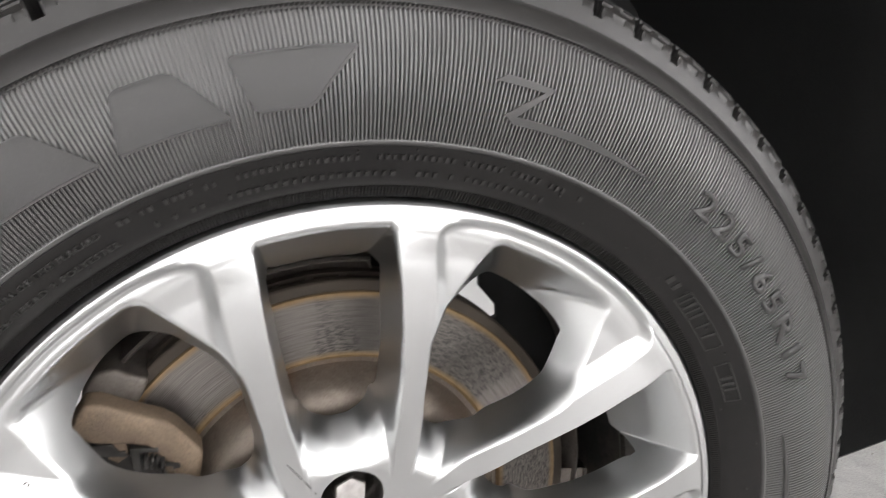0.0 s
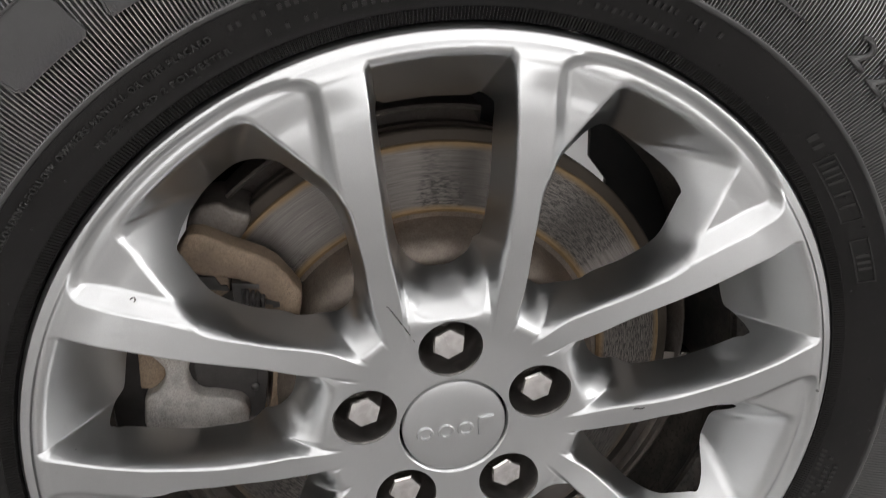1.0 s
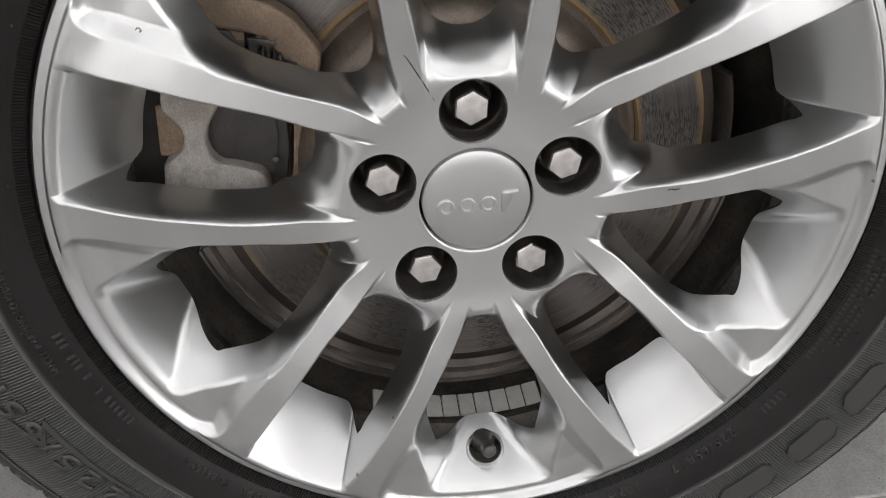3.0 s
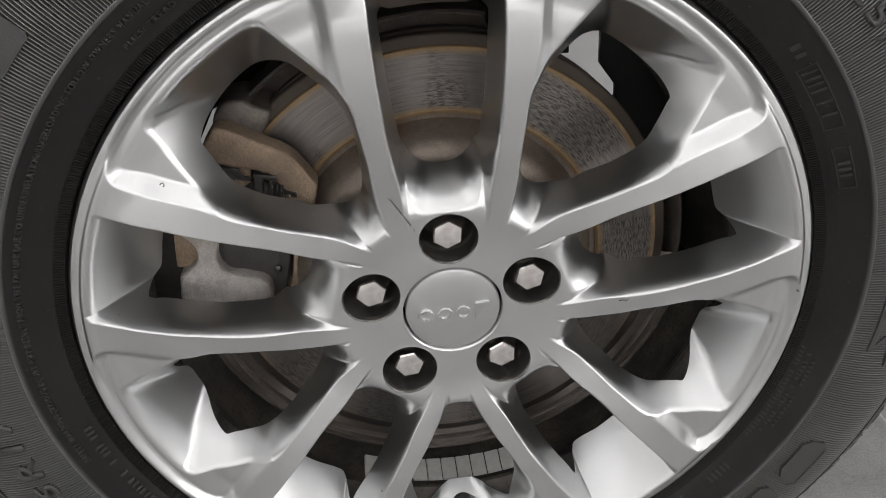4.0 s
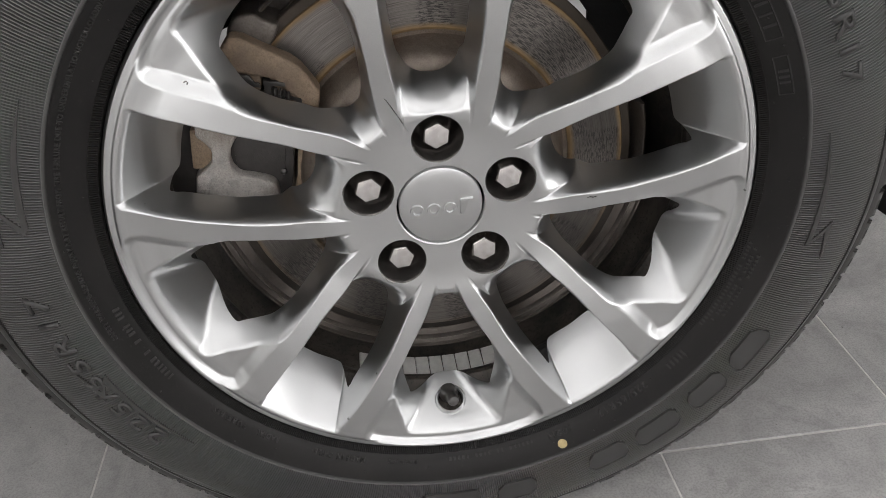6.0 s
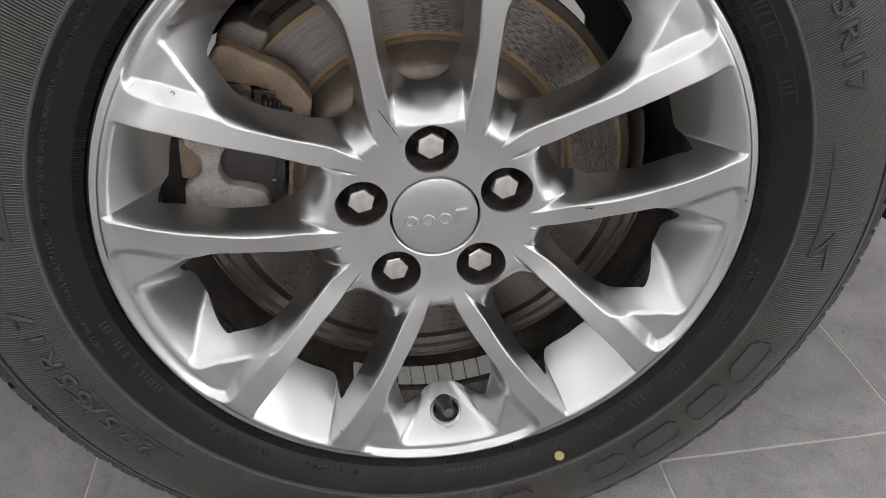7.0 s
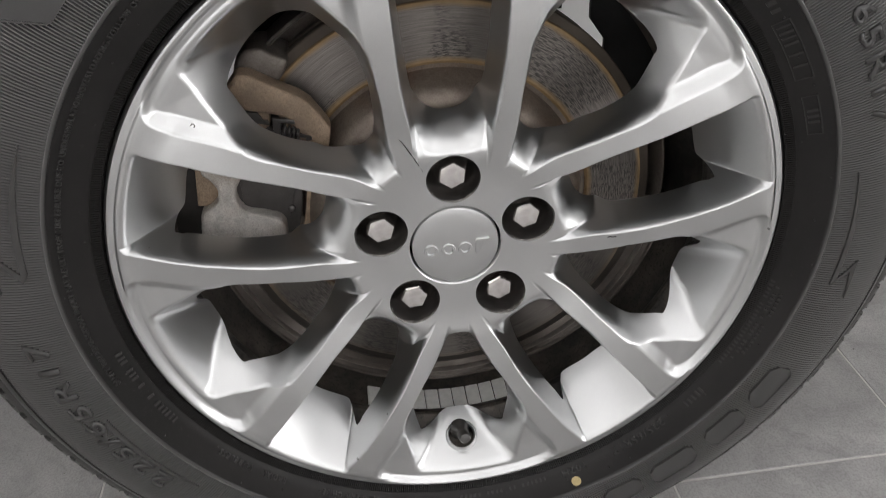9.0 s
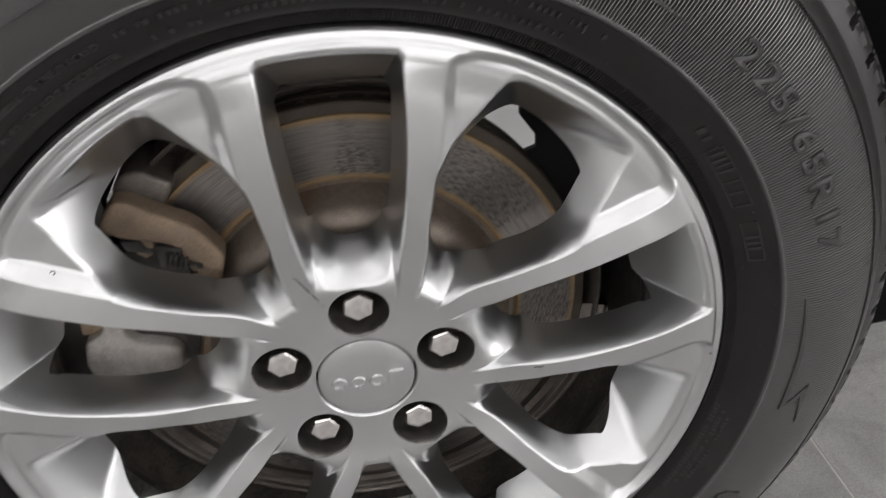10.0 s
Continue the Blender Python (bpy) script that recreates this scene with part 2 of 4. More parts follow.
ZINC = m_plain("matt_zinc_weight", (0.78, 0.77, 0.74), 0.55, 0.0, 0.08, 200)
TILE = m_tile()
GROUT = m_plain("pale_grey_grout", (0.62, 0.605, 0.58), 0.9, 0.0, 0.15, 120)
WALL = m_plain("white_wall_paint", (0.80, 0.80, 0.79), 0.7, 0.0, 0.03, 6)
WHITE = m_plain("white_lacquer", (0.8, 0.8, 0.8), 0.4)
CEIL = m_plain("white_ceiling_paint", (0.82, 0.82, 0.81), 0.8, 0.0, 0.03, 6)
YELLOW = m_plain("ochre_paint_mark", (0.42, 0.33, 0.16), 0.6, 0.0, 0.15, 400)
PLASTIC = m_plain("black_valve_plastic", (0.055, 0.052, 0.049), 0.3, 0.0, 0.2, 200)

# ---- the room ----
ROOM = (-3.6, 3.6, -4.2, 1.0, 3.0)      # x0, x1, y0, y1, height
x0, x1, y0, y1, hgt = ROOM
floor = part("floor", box(x0, y0, -0.06, x1, y1, -0.0007), GROUT, None, "", False)
tagged(floor, "grey porcelain tiled floor with pale grout joints", "floor", "", "structure")
for nm, b in (("wall_west", (x0 - 0.12, y0, -0.06, x0, y1, hgt)), ("wall_north", (x0 - 0.12, y1, -0.06, x1 + 0.12, y1 + 0.12, hgt))):
    tagged(part(nm, box(*b), WALL, None, "", False), "plain painted wall of the showroom", "wall", "", "structure")
# unseen window front, added behind the camera to brighten the rim faces
wx, wz0, wz1 = 3.1, 0.25, 2.6
front = empty("wall_south", "painted showroom wall with a wide added window", "wall", "", "structure")
for b in ((x0 - 0.12, y0 - 0.12, -0.06, -wx, y0, hgt), (wx, y0 - 0.12, -0.06, x1 + 0.12, y0, hgt), (-wx, y0 - 0.12, -0.06, wx, y0, wz0), (-wx, y0 - 0.12, wz1, wx, y0, hgt)):
    part("wall_piece", box(*b), WALL, front, "", False)
# east wall with a second unseen window, added to brighten the tyre's right side
side = empty("wall_east", "painted showroom wall with a wide added window", "wall", "", "structure")
wy0, wy1 = -3.9, 0.1
for b in ((x1, y0, -0.06, x1 + 0.12, wy0, hgt), (x1, wy1, -0.06, x1 + 0.12, y1, hgt), (x1, wy0, -0.06, x1 + 0.12, wy1, wz0), (x1, wy0, wz1, x1 + 0.12, wy1, hgt)):
    part("wall_piece", box(*b), WALL, side, "", False)
window = empty("fill_window_1", "unseen wide window with white frame, added to light the wheel from the front", "window", "", "structure")
window_b = empty("fill_window_2", "unseen wide window with white frame, added to light the tyre from the right", "window", "", "structure")
for k in range(5):
    fx, fy = -wx + 2 * wx * k / 4, wy0 + (wy1 - wy0) * k / 4
    part("window_frame", box(max(-wx, fx - 0.03), y0 - 0.09, wz0, min(wx, fx + 0.03), y0 - 0.03, wz1, 0.004), WHITE, window)
    part("window_frame", box(x1 + 0.03, max(wy0, fy - 0.03), wz0, x1 + 0.09, min(wy1, fy + 0.03), wz1, 0.004), WHITE, window_b)
for fz in (wz0, wz1 - 0.05):
    part("window_frame", box(-wx, y0 - 0.094, fz, wx, y0 - 0.026, fz + 0.05, 0.004), WHITE, window)
    part("window_frame", box(x1 + 0.026, wy0, fz, x1 + 0.094, wy1, fz + 0.05, 0.004), WHITE, window_b)
# glow for a sheet outside the added front window, as fill
FRONT_FILL = m_glow("front_fill_glow", (1.0, 0.985, 0.985), 1.15)
# stronger glow for the sheet added outside the side window
SIDE_FILL = m_glow("side_fill_glow", (1.0, 0.985, 0.985), 2.2)
fill_sheet = part("backdrop", box(-9, y0 - 3.0, -1.0, 9, y0 - 2.95, 6), FRONT_FILL, None, "", False)
tagged(fill_sheet, "pale glowing sheet, added behind the unseen front window", "backdrop", "", "structure")
fill_sheet = part("backdrop", box(x1 + 2.95, y0 - 2.0, -1.0, x1 + 3.0, y1 + 3, 6), SIDE_FILL, None, "", False)
tagged(fill_sheet, "bright glowing sheet, added behind the unseen side window", "backdrop", "", "structure")
tagged(part("ceiling", box(x0 - 0.12, y0 - 0.12, hgt, x1 + 0.12, y1 + 0.12, hgt + 0.1), CEIL, None, "", False),
       "plain white painted ceiling with panel lights", "ceiling", "", "structure")

# unseen panel lights under the ceiling, made large for an even glow
GLOW = m_glow("lit_diffuser", (1.0, 0.988, 0.995), 1.02)


def ceiling_light(x, y, w, d):
    ob = empty("ceiling_light", "unseen flat white panel light, switched on, under the ceiling", "lamp", "panel lights under the ceiling")
    part("housing", box(-w / 2, -d / 2, -0.05, w / 2, d / 2, -0.001, 0.006), WHITE, ob)
    part("diffuser", box(-w / 2 + 0.02, -d / 2 + 0.02, -0.058, w / 2 - 0.02, d / 2 - 0.02, -0.0505, 0.002), GLOW, ob)
    ob.matrix_basis = pose(x, y, hgt)
    return ob


for ly in (-0.62, -2.02, -3.42):
    for lx in (-2.65, -0.885, 0.885, 2.65):
        ceiling_light(lx, ly, 1.62, 1.26)
# extra panel, added to brighten the wall behind the wheel
ceiling_light(0.0, 0.70, 2.2, 0.5)

# ---- alloy wheel: sculpted face as one surface over (radius, angle) ----
wheel = empty("road_wheel", "silver ten-spoke alloy car wheel with black tyre on tiles", "wheel")
PR = np.array([0.0, 30, 60, 80, 110, 140, 170, 200, 222, 227.2, 229, 231, 233.6, 235.4, 236.3]) / 1000
PY = np.array([10, 10, 9, 5, -3, -9, -12.2, -11.8, -8.6, -7.0, -5.6, -5.3, -4.7, -2.6, 1.0]) / 1000


FINE_R = np.linspace(0, 0.2363, 1200)
FINE_Y = np.interp(FINE_R, PR, PY)
KERN = np.exp(-0.5 * (np.arange(-90, 91) / 36.0) ** 2)
SMOOTH_Y = np.convolve(np.pad(FINE_Y, 90, mode="edge"), KERN / KERN.sum(), mode="valid")
FINE_Y = SMOOTH_Y + (FINE_Y - SMOOTH_Y) * np.clip((FINE_R - 0.220) / 0.005, 0, 1)


def outline(rows):
    """Symmetric outline from (radius mm, half angle) rows, from the outer middle to the inner middle, drawn as a smooth curve."""
    p = [np.array([r * math.sin(radians(a)), r * math.cos(radians(a))]) / 1000 for r, a in rows]
    p = [p[0] * (-1, 1) if p[0][0] > 1e-9 else p[1] * (-1, 1)] + p + [p[-2] * (-1, 1)]
    half = []
    for p0, p1, p2, p3 in zip(p, p[1:], p[2:], p[3:]):
        d = max(float(np.linalg.norm(p2 - p1)), 1e-9)
        m1 = (p2 - p0) * min(1.0, d / max(float(np.linalg.norm(p2 - p0)), 1e-9))
        m2 = (p3 - p1) * min(1.0, d / max(float(np.linalg.norm(p3 - p1)), 1e-9))
        for k in range(6):
            t = k / 6
            half.append((2 * t ** 3 - 3 * t * t + 1) * p1 + (t ** 3 - 2 * t * t + t) * m1 + (3 * t * t - 2 * t ** 3) * p2 + (t ** 3 - t * t) * m2)
    half.append(p[-2])
    q = np.array(half + [(-u, v) for u, v in half[::-1] if u > 1e-9])
    r = np.roll(q, -1, axis=0)
    return np.stack([0.75 * q + 0.25 * r, 0.25 * q + 0.75 * r], axis=1).reshape(-1, 2)


# face edges (S) and back edges (K, T) of the narrow (A) and wide (B) openings; the side lines run on past the outer wall and the hub
A_IN = [(190, 10.5), (160, 11.9), (130, 13.8), (110, 14.9), (98, 15.7), (88, 16.9), (78, 18.4), (66, 20.5), (50, 24), (44, 0)]
B_IN = [(206, 12.7), (190, 14.6), (173, 16.6), (165, 17.3), (157, 17.3), (150, 16.8), (140, 16.0), (125, 14.5), (110, 12.1), (95, 9.4), (86, 8.0), (77, 6.8), (66, 5.4), (50, 4), (44, 0)]
AK_IN = [(191, 9.1), (185, 9.4), (170, 9.9), (148, 10.7), (127, 11.4), (118, 11.5), (110, 11.1), (104, 9.9), (99.5, 7.9), (96.8, 5.6), (95.4, 3.2), (95, 0)]
BK_IN = [(191, 10.4), (186, 11.2), (175, 12.7), (164, 14.1), (155, 14.5), (146, 14.3), (137, 13.8), (118, 11.0), (106, 8.2), (99.5, 5.6), (96.2, 3.4), (95, 1.6), (94.8, 0)]
KA = outline([(191.5, 0), (191.5, 6.2), (192.2, 7.1), (194.4, 7.9), (195.8, 8.5), (195.2, 9.0), (192.5, 9.15)] + AK_IN[1:])
KB = outline([(195.5, 0), (195.4, 5), (194.6, 7.8)] + BK_IN)
S_A_OUT, S_B_OUT = [(262, 8.0), (240, 8.6), (219, 9.2), (207, 9.7)], [(262, 8.0), (240, 9.8), (218, 11.5)]
AK_OUT, BK_OUT = [(262, 4.0), (225, 6.6), (205, 8.2)], [(262, 4.0), (225, 6.8), (205, 8.7)]
SA = outline([(262, 0)] + S_A_OUT + A_IN)
SB = outline([(262, 0)] + S_B_OUT + B_IN)
TA = outline([(262, 0)] + AK_OUT + AK_IN)
TB = outline([(262, 0)] + BK_OUT + BK_IN)
PB = outline([(231.5, 0), (231.3, 10), (230.2, 15.5), (227.6, 18.6), (223, 20.3), (216, 20.7), (205, 20.3), (190, 19.3), (176, 18.3), (163, 17.5), (150, 12), (130, 0)])


def signed(poly, u, v, where=False):
    """Signed distance to an outline, positive inside; with where, also the nearest place on it."""
    d2 = np.full(u.shape, 1e9)
    nu, nv = np.zeros(u.shape), np.zeros(u.shape)
    inside = np.zeros(u.shape, bool)
    n = len(poly)
    for i in range(n):
        a, b = poly[i], poly[(i + 1) % n]
        e = b - a
        t = np.clip(((u - a[0]) * e[0] + (v - a[1]) * e[1]) / (e @ e), 0, 1)
        pu, pv = a[0] + t * e[0], a[1] + t * e[1]
        c2 = (u - pu) ** 2 + (v - pv) ** 2
        near = c2 < d2
        d2 = np.where(near, c2, d2)
        if where:
            nu, nv = np.where(near, pu, nu), np.where(near, pv, nv)
        cross = (a[1] > v) != (b[1] > v)
        if abs(e[1]) > 1e-12:
            inside ^= cross & (u < a[0] + (v - a[1]) * e[0] / e[1])
    d = np.where(inside, 1, -1) * np.sqrt(d2)
    return (d, nu, nv) if where else d


def lower(a, b, k=0.0022):
    """The lesser of two depths, with a small round where they meet."""
    h = np.clip(0.5 + 0.5 * (b - a) / k, 0, 1)
    return b + (a - b) * h - k * h * (1 - h)


def step(x, a, b):
    t = np.clip((x - a) / (b - a), 0, 1)
    return t * t * (3 - 2 * t)


def soft(d, rho):
    return np.where(d < -rho, 0.0, np.where(d > rho, d, (d + rho) ** 2 / (4 * rho)))


NUT_R, BORE_R = 0.055, 0.0188


def side_angle(rows, radii):
    """Half angle of an edge at each radius."""
    rows = sorted(rows)
    return np.interp(radii, [r / 1000 for r, a in rows], [a for r, a in rows])


def face_sector():
    """Radii, angles (from the middle of a narrow opening, 0 to 36 degrees), depth and open mask of a tenth of the face."""
    na, radii = 236, np.concatenate([np.linspace(0.0332, 0.090, 100), np.linspace(0.0906, 0.2285, 250), np.linspace(0.2289, 0.2363, 24)])
    # columns of the net run along the edges of the openings
    at = np.maximum(radii, 0.066)
    fa, fb = side_angle(S_A_OUT + A_IN, at), side_angle(S_B_OUT + B_IN, at)
    ka = np.where(radii > 0.110, side_angle(AK_OUT + AK_IN[:7], radii), fa - np.degrees(0.0045 / at))
    kb = np.where(radii > 0.118, side_angle(BK_OUT + BK_IN[:8], radii), fb - np.degrees(0.0050 / at))
    ka, kb = np.clip(ka, 0.6, fa - 0.5), np.clip(kb, 0.6, fb - 0.5)
    stops = np.stack([0 * fa, ka, fa, 36 - fb, 36 - kb, 0 * fa + 36], axis=1)
    share = np.concatenate([np.linspace(i, i + 1, m, endpoint=False) for i, m in enumerate((50, 30, 80, 30, 46))] + [[5.0]])
    R = np.repeat(radii[:, None], na + 1, axis=1)
    A = np.radians(np.array([np.interp(share, np.arange(6), row) for row in stops]))
    # let the net follow the round of the bore
    U, V = R * np.sin(A), R * np.cos(A)
    du, dv = U, V - NUT_R
    dd = np.hypot(du, dv) + 1e-9
    near = np.abs(dd - BORE_R) < 0.00033
    near &= A > 1e-6
    U, V = np.where(near, du / dd * BORE_R, U), np.where(near, NUT_R + dv / dd * BORE_R, V)
    R, A = np.hypot(U, V), np.arctan2(U, V)
    B = radians(36) - A
    UB, VB = R * np.sin(B), R * np.cos(B)
    # points just inside an opening move onto its edge, so that the edge runs clean
    ka, nu, nv = signed(KA, U, V, True)
    kb, mu, mv = signed(KB, UB, VB, True)
    gone = np.maximum(ka, kb) > 0
    na, nb = np.hypot(nu, nv), np.hypot(mu, mv)
    R = np.where(ka > 0, na, np.where(kb > 0, nb, R))
    A = np.where(ka > 0, np.arctan2(nu, nv), np.where(kb > 0, radians(36) - np.arctan2(mu, mv), A))
    B = radians(36) - A
    U, V, UB, VB = R * np.sin(A), R * np.cos(A), R * np.sin(B), R * np.cos(B)
    sa, sb, pb = signed(SA, U, V), signed(SB, UB, VB), signed(PB, UB, VB)
    y = np.interp(R, FINE_R, FINE_Y)
    # spoke faces fall away towards the wide openings
    fb = np.minimum(sb, 0.2220 - R)
    da, db = np.maximum(-np.minimum(sa, 0.2240 - R), 0), np.maximum(-np.maximum(fb, pb), 0)
    s = da / (da + db + 1e-6)
    y += 0.0028 * s * step(R, 0.075, 0.10) * (1 - step(R, 0.205, 0.224))
    # shallow pockets at the outer corners of the wide openings
    wide = np.interp(R, [0.212, 0.226], [0.0080, 0.0042])
    y += (0.0074 * lower(soft(pb, 0.0014) / wide, 1.0, 0.3) + 0.03 * soft(pb - wide, 0.003)) * step(R, 0.158, 0.178)
    # walls of the openings: plane spoke flanks, a scooped ramp at the hub and a sloping outer wall, meeting in small fillets
    face = y.copy()
    for turned, hub, side, back, edge_r, draft, r_out, slope, y_out, y_rim, y_mid, y_low, k0, k1 in ((A, (3.4e-5, 4.0e-7), sa, signed(TA, U, V), 0.0027, 0.0045, 0.2240, 1.78, 0.0185, 0.0330, 0.0235, 0.0195, 0.017, 0.005),
                                                                   (B, (1.3e-4, 6.0e-7), sb, signed(TB, UB, VB), 0.0018, 0.0050, 0.2215, 1.92, 0.0180, 0.0190, 0.0260, 0.0215, 0.013, 0.009)):
        D = np.interp(R, [0.085, 0.098, 0.125, 0.148, 0.165, 0.190, 0.205], [0.0375, 0.0360, y_mid + 0.003, y_low + 0.001, y_out + 0.001, y_out + 0.001, y_rim]) - face
        near = step(R, 0.106, 0.120)
        w = near * np.maximum(side - back, 0.0015) + (1 - near) * draft
        flank = D * side / w
        deg2 = np.degrees(turned) ** 2
        x = (R - 0.0752) / (0.0196 + np.minimum(hub[0] * deg2 + hub[1] * deg2 ** 2, 0.022))
        ramp = D * np.where(x < 0, 0.55 * x, 0.55 * x + 0.45 * x * x)
        inner = lower(flank, ramp, 0.011)
        outer = slope * (r_out - R)
        k = np.interp(np.maximum(flank, outer), [0.0, 0.014], [k0, k1])
        wall = lower(inner, outer, k)
        h = np.clip(0.5 + 0.5 * (outer - inner) / k, 0, 1)
        q = np.clip(0.5 + 0.5 * (ramp - flank) / 0.011, 0, 1)
        lean = q * np.minimum(D / w, 5.0) + (1 - q) * 0.9
        rho = h * np.where(R > 0.164, edge_r, 0.0025) * lean + (1 - h) * 0.0034 * slope
        y += np.maximum(soft(wall, np.maximum(rho, 0.0008)), 0) * step(R, 0.063, 0.073)
    # bores
    d = np.hypot(U, V - NUT_R)
    gone |= d < BORE_R - 0.0002
    return R, A, y, gone


VALVE = tuple(polar(0.2050, 270, 0.0231))
VAXIS = np.array([0.0, -0.48, 0.877])


def rim_mesh():
    R, A, Y, G = face_sector()
    nr, na1 = R.shape
    na = na1 - 1
    cols = []
    for s in range(5):
        c = radians(90 + 72 * s)
        cols.append((R[:, :0:-1], c - A[:, :0:-1], Y[:, :0:-1], G[:, :0:-1]))      # from -36 degrees
        cols.append((R[:, :-1], c + A[:, :-1], Y[:, :-1], G[:, :-1]))
    R2, A2, Y2, G2 = (np.concatenate([c[i] for c in cols], axis=1) for i in range(4))
    n = R2.shape[1]
    # rolled edge of the flange and the lip round the cap
    back = np.array([[0.2363, 0.004], [0.2345, 0.0075]])
    for r, yy in back:
        R2 = np.vstack([R2, np.full((1, n), r)])
        Y2 = np.vstack([Y2, np.full((1, n), yy)])
        A2 = np.vstack([A2, A2[-1:]])
        G2 = np.vstack([G2, np.zeros((1, n), bool)])
    R2 = np.vstack([np.full((1, n), 0.0329), R2])
    Y2 = np.vstack([np.full((1, n), 0.020), Y2])
    A2 = np.vstack([A2[:1], A2])
    G2 = np.vstack([np.zeros((1, n), bool), G2])
    m = R2.shape[0]
    co = np.stack([R2 * np.cos(A2), Y2, CZ + R2 * np.sin(A2)], axis=-1).reshape(-1, 3)
    i, j = np.meshgrid(np.arange(m - 1), np.arange(n), indexing="ij")
    j2 = (j + 1) % n
    quads = np.stack([i * n + j, (i + 1) * n + j, (i + 1) * n + j2, i * n + j2], axis=-1).reshape(-1, 4)
    bore = np.zeros(len(co), bool)
    for k in range(5):
        p = polar(NUT_R, 90 - 72 * k, 0)
        bore |= np.hypot(co[:, 0] - p.x, co[:, 2] - p.z) < BORE_R - 0.00015
    keep = ~(G2.reshape(-1)[quads].all(axis=1) | bore[quads].any(axis=1))
    quads = quads[keep]
    # hole for the valve in the lower outer wall
    mid = co[quads].mean(axis=1)
    v = mid - np.array(VALVE)
    quads = quads[~((np.linalg.norm(v - np.outer(v @ VAXIS, VAXIS), axis=1) < 0.0108) & (mid[:, 2] < CZ - 0.18) & (np.abs(v @ VAXIS) < 0.012))]
    # thickness: the edges of the openings turn back
    e = np.sort(np.concatenate([quads[:, [0, 1]], quads[:, [1, 2]], quads[:, [2, 3]], quads[:, [3, 0]]]), axis=1)
    e, count = np.unique(e, axis=0, return_counts=True)
    e = e[count == 1]
    rad = np.hypot(co[:, 0], co[:, 2] - CZ)
    e = e[(rad[e] > 0.080).all(axis=1) & (rad[e] < 0.2035).all(axis=1) & (np.linalg.norm(co[e[:, 0]] - np.array(VALVE), axis=1) > 0.0135)]
    used, inv = np.unique(e.reshape(-1), return_inverse=True)
    inv = inv.reshape(-1, 2)
    first = len(co)
    # away from the middle of the opening, so that the edge is undercut
    turn = np.radians(np.round((np.degrees(np.arctan2(co[used][:, 2] - CZ, co[used][:, 0])) - 90) / 36) * 36 + 90)
    away = co[used] * (1, 0, 1) - np.stack([0.148 * np.cos(turn), 0 * turn, CZ + 0.148 * np.sin(turn)], axis=1)
    away /= np.linalg.norm(away, axis=1)[:, None]
    rings = [co[used] + (0, 0.0001, 0), co[used] + 0.0012 * away + (0, 0.0012, 0), co[used] + 0.0060 * away + (0, 0.0035, 0)]
    face = len(quads)
    for k in range(2):
        a, b = first + k * len(used), first + (k + 1) * len(used)
        quads = np.vstack([quads, np.stack([a + inv[:, 0], a + inv[:, 1], b + inv[:, 1], b + inv[:, 0]], axis=1)])
    co = np.vstack([co] + rings)
    me = net("alloy_rim", co, quads)
    slot = np.zeros(len(me.polygons), np.int32)
    slot[face:] = 1
    me.polygons.foreach_set("material_index", slot)
    return me


def net(name, co, quads):
    """A mesh of quads from arrays; points that no quad uses are left out."""
    used, inv = np.unique(quads.reshape(-1), return_inverse=True)
    co, quads = co[used], inv.reshape(quads.shape)
    me = bpy.data.meshes.new(name)
    me.vertices.add(len(co))
    me.vertices.foreach_set("co", co.astype(np.float32).reshape(-1))
    me.loops.add(quads.size)
    me.loops.foreach_set("vertex_index", quads.astype(np.int32).reshape(-1))
    me.polygons.add(len(quads))
    me.polygons.foreach_set("loop_start", np.arange(0, quads.size, 4, dtype=np.int32))
    me.update(calc_edges=True)
    me.validate()
    return me


rim = link("alloy_rim", rim_mesh(), SILVER, wheel, "silver painted alloy rim with five pairs of spokes", True, 180)
rim.data.materials.append(BARREL)
part("barrel", lathe([(0.2345, 0.0075), (0.2200, 0.012), (0.214, 0.030), (0.2015, 0.047), (0.1985, 0.0475), (0.1995, 0.052), (0.204, 0.056), (0.2045, 0.080), (0.200, 0.094),
                      (0.196, 0.11), (0.205, 0.155), (0.208, 0.17), (0.222, 0.186), (0.232, 0.188), (0.234, 0.182)], 160), BARREL, rim, "brake-dusted inner barrel of the rim")
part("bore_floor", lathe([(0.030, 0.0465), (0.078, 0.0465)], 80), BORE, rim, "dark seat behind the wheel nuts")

# centre cap with plain raised marks
cap = part("centre_cap", lathe([(0.0, 0.0088), (0.012, 0.0089), (0.022, 0.0094), (0.0285, 0.0101), (0.0309, 0.0108), (0.0316, 0.0118), (0.0317, 0.020), (0.0, 0.021)], 120),
           SILVER, wheel, "round silver centre cap with raised marks", True, 35)


def ring_mark(cx, cz, w, h, bar):
    """A small raised rounded loop."""
    bm = bmesh.new()
    n = 28
    rows = []
    for k in range(n):
        a = 2 * math.pi * k / n
        c, s = math.cos(a), math.sin(a)
        rows.append([bm.verts.new((cx + (w + o) * c, yy, CZ + cz + (h + o) * s)) for o, yy in ((bar, 0.0094), (bar * 0.6, 0.0074), (-bar * 0.6, 0.0074), (-bar, 0.0094))])
    for k in range(n):
        a, b = rows[k], rows[(k + 1) % n]
        for q in range(3):
            bm.faces.new((a[q], a[q + 1], b[q + 1], b[q]))
    bmesh.ops.recalc_face_normals(bm, faces=bm.faces[:])
    return bm


for mx in (-0.0180, -0.0055, 0.0065):
    part("mark", ring_mark(mx, -0.0018, 0.0040, 0.0040, 0.0014), SILVER, cap)
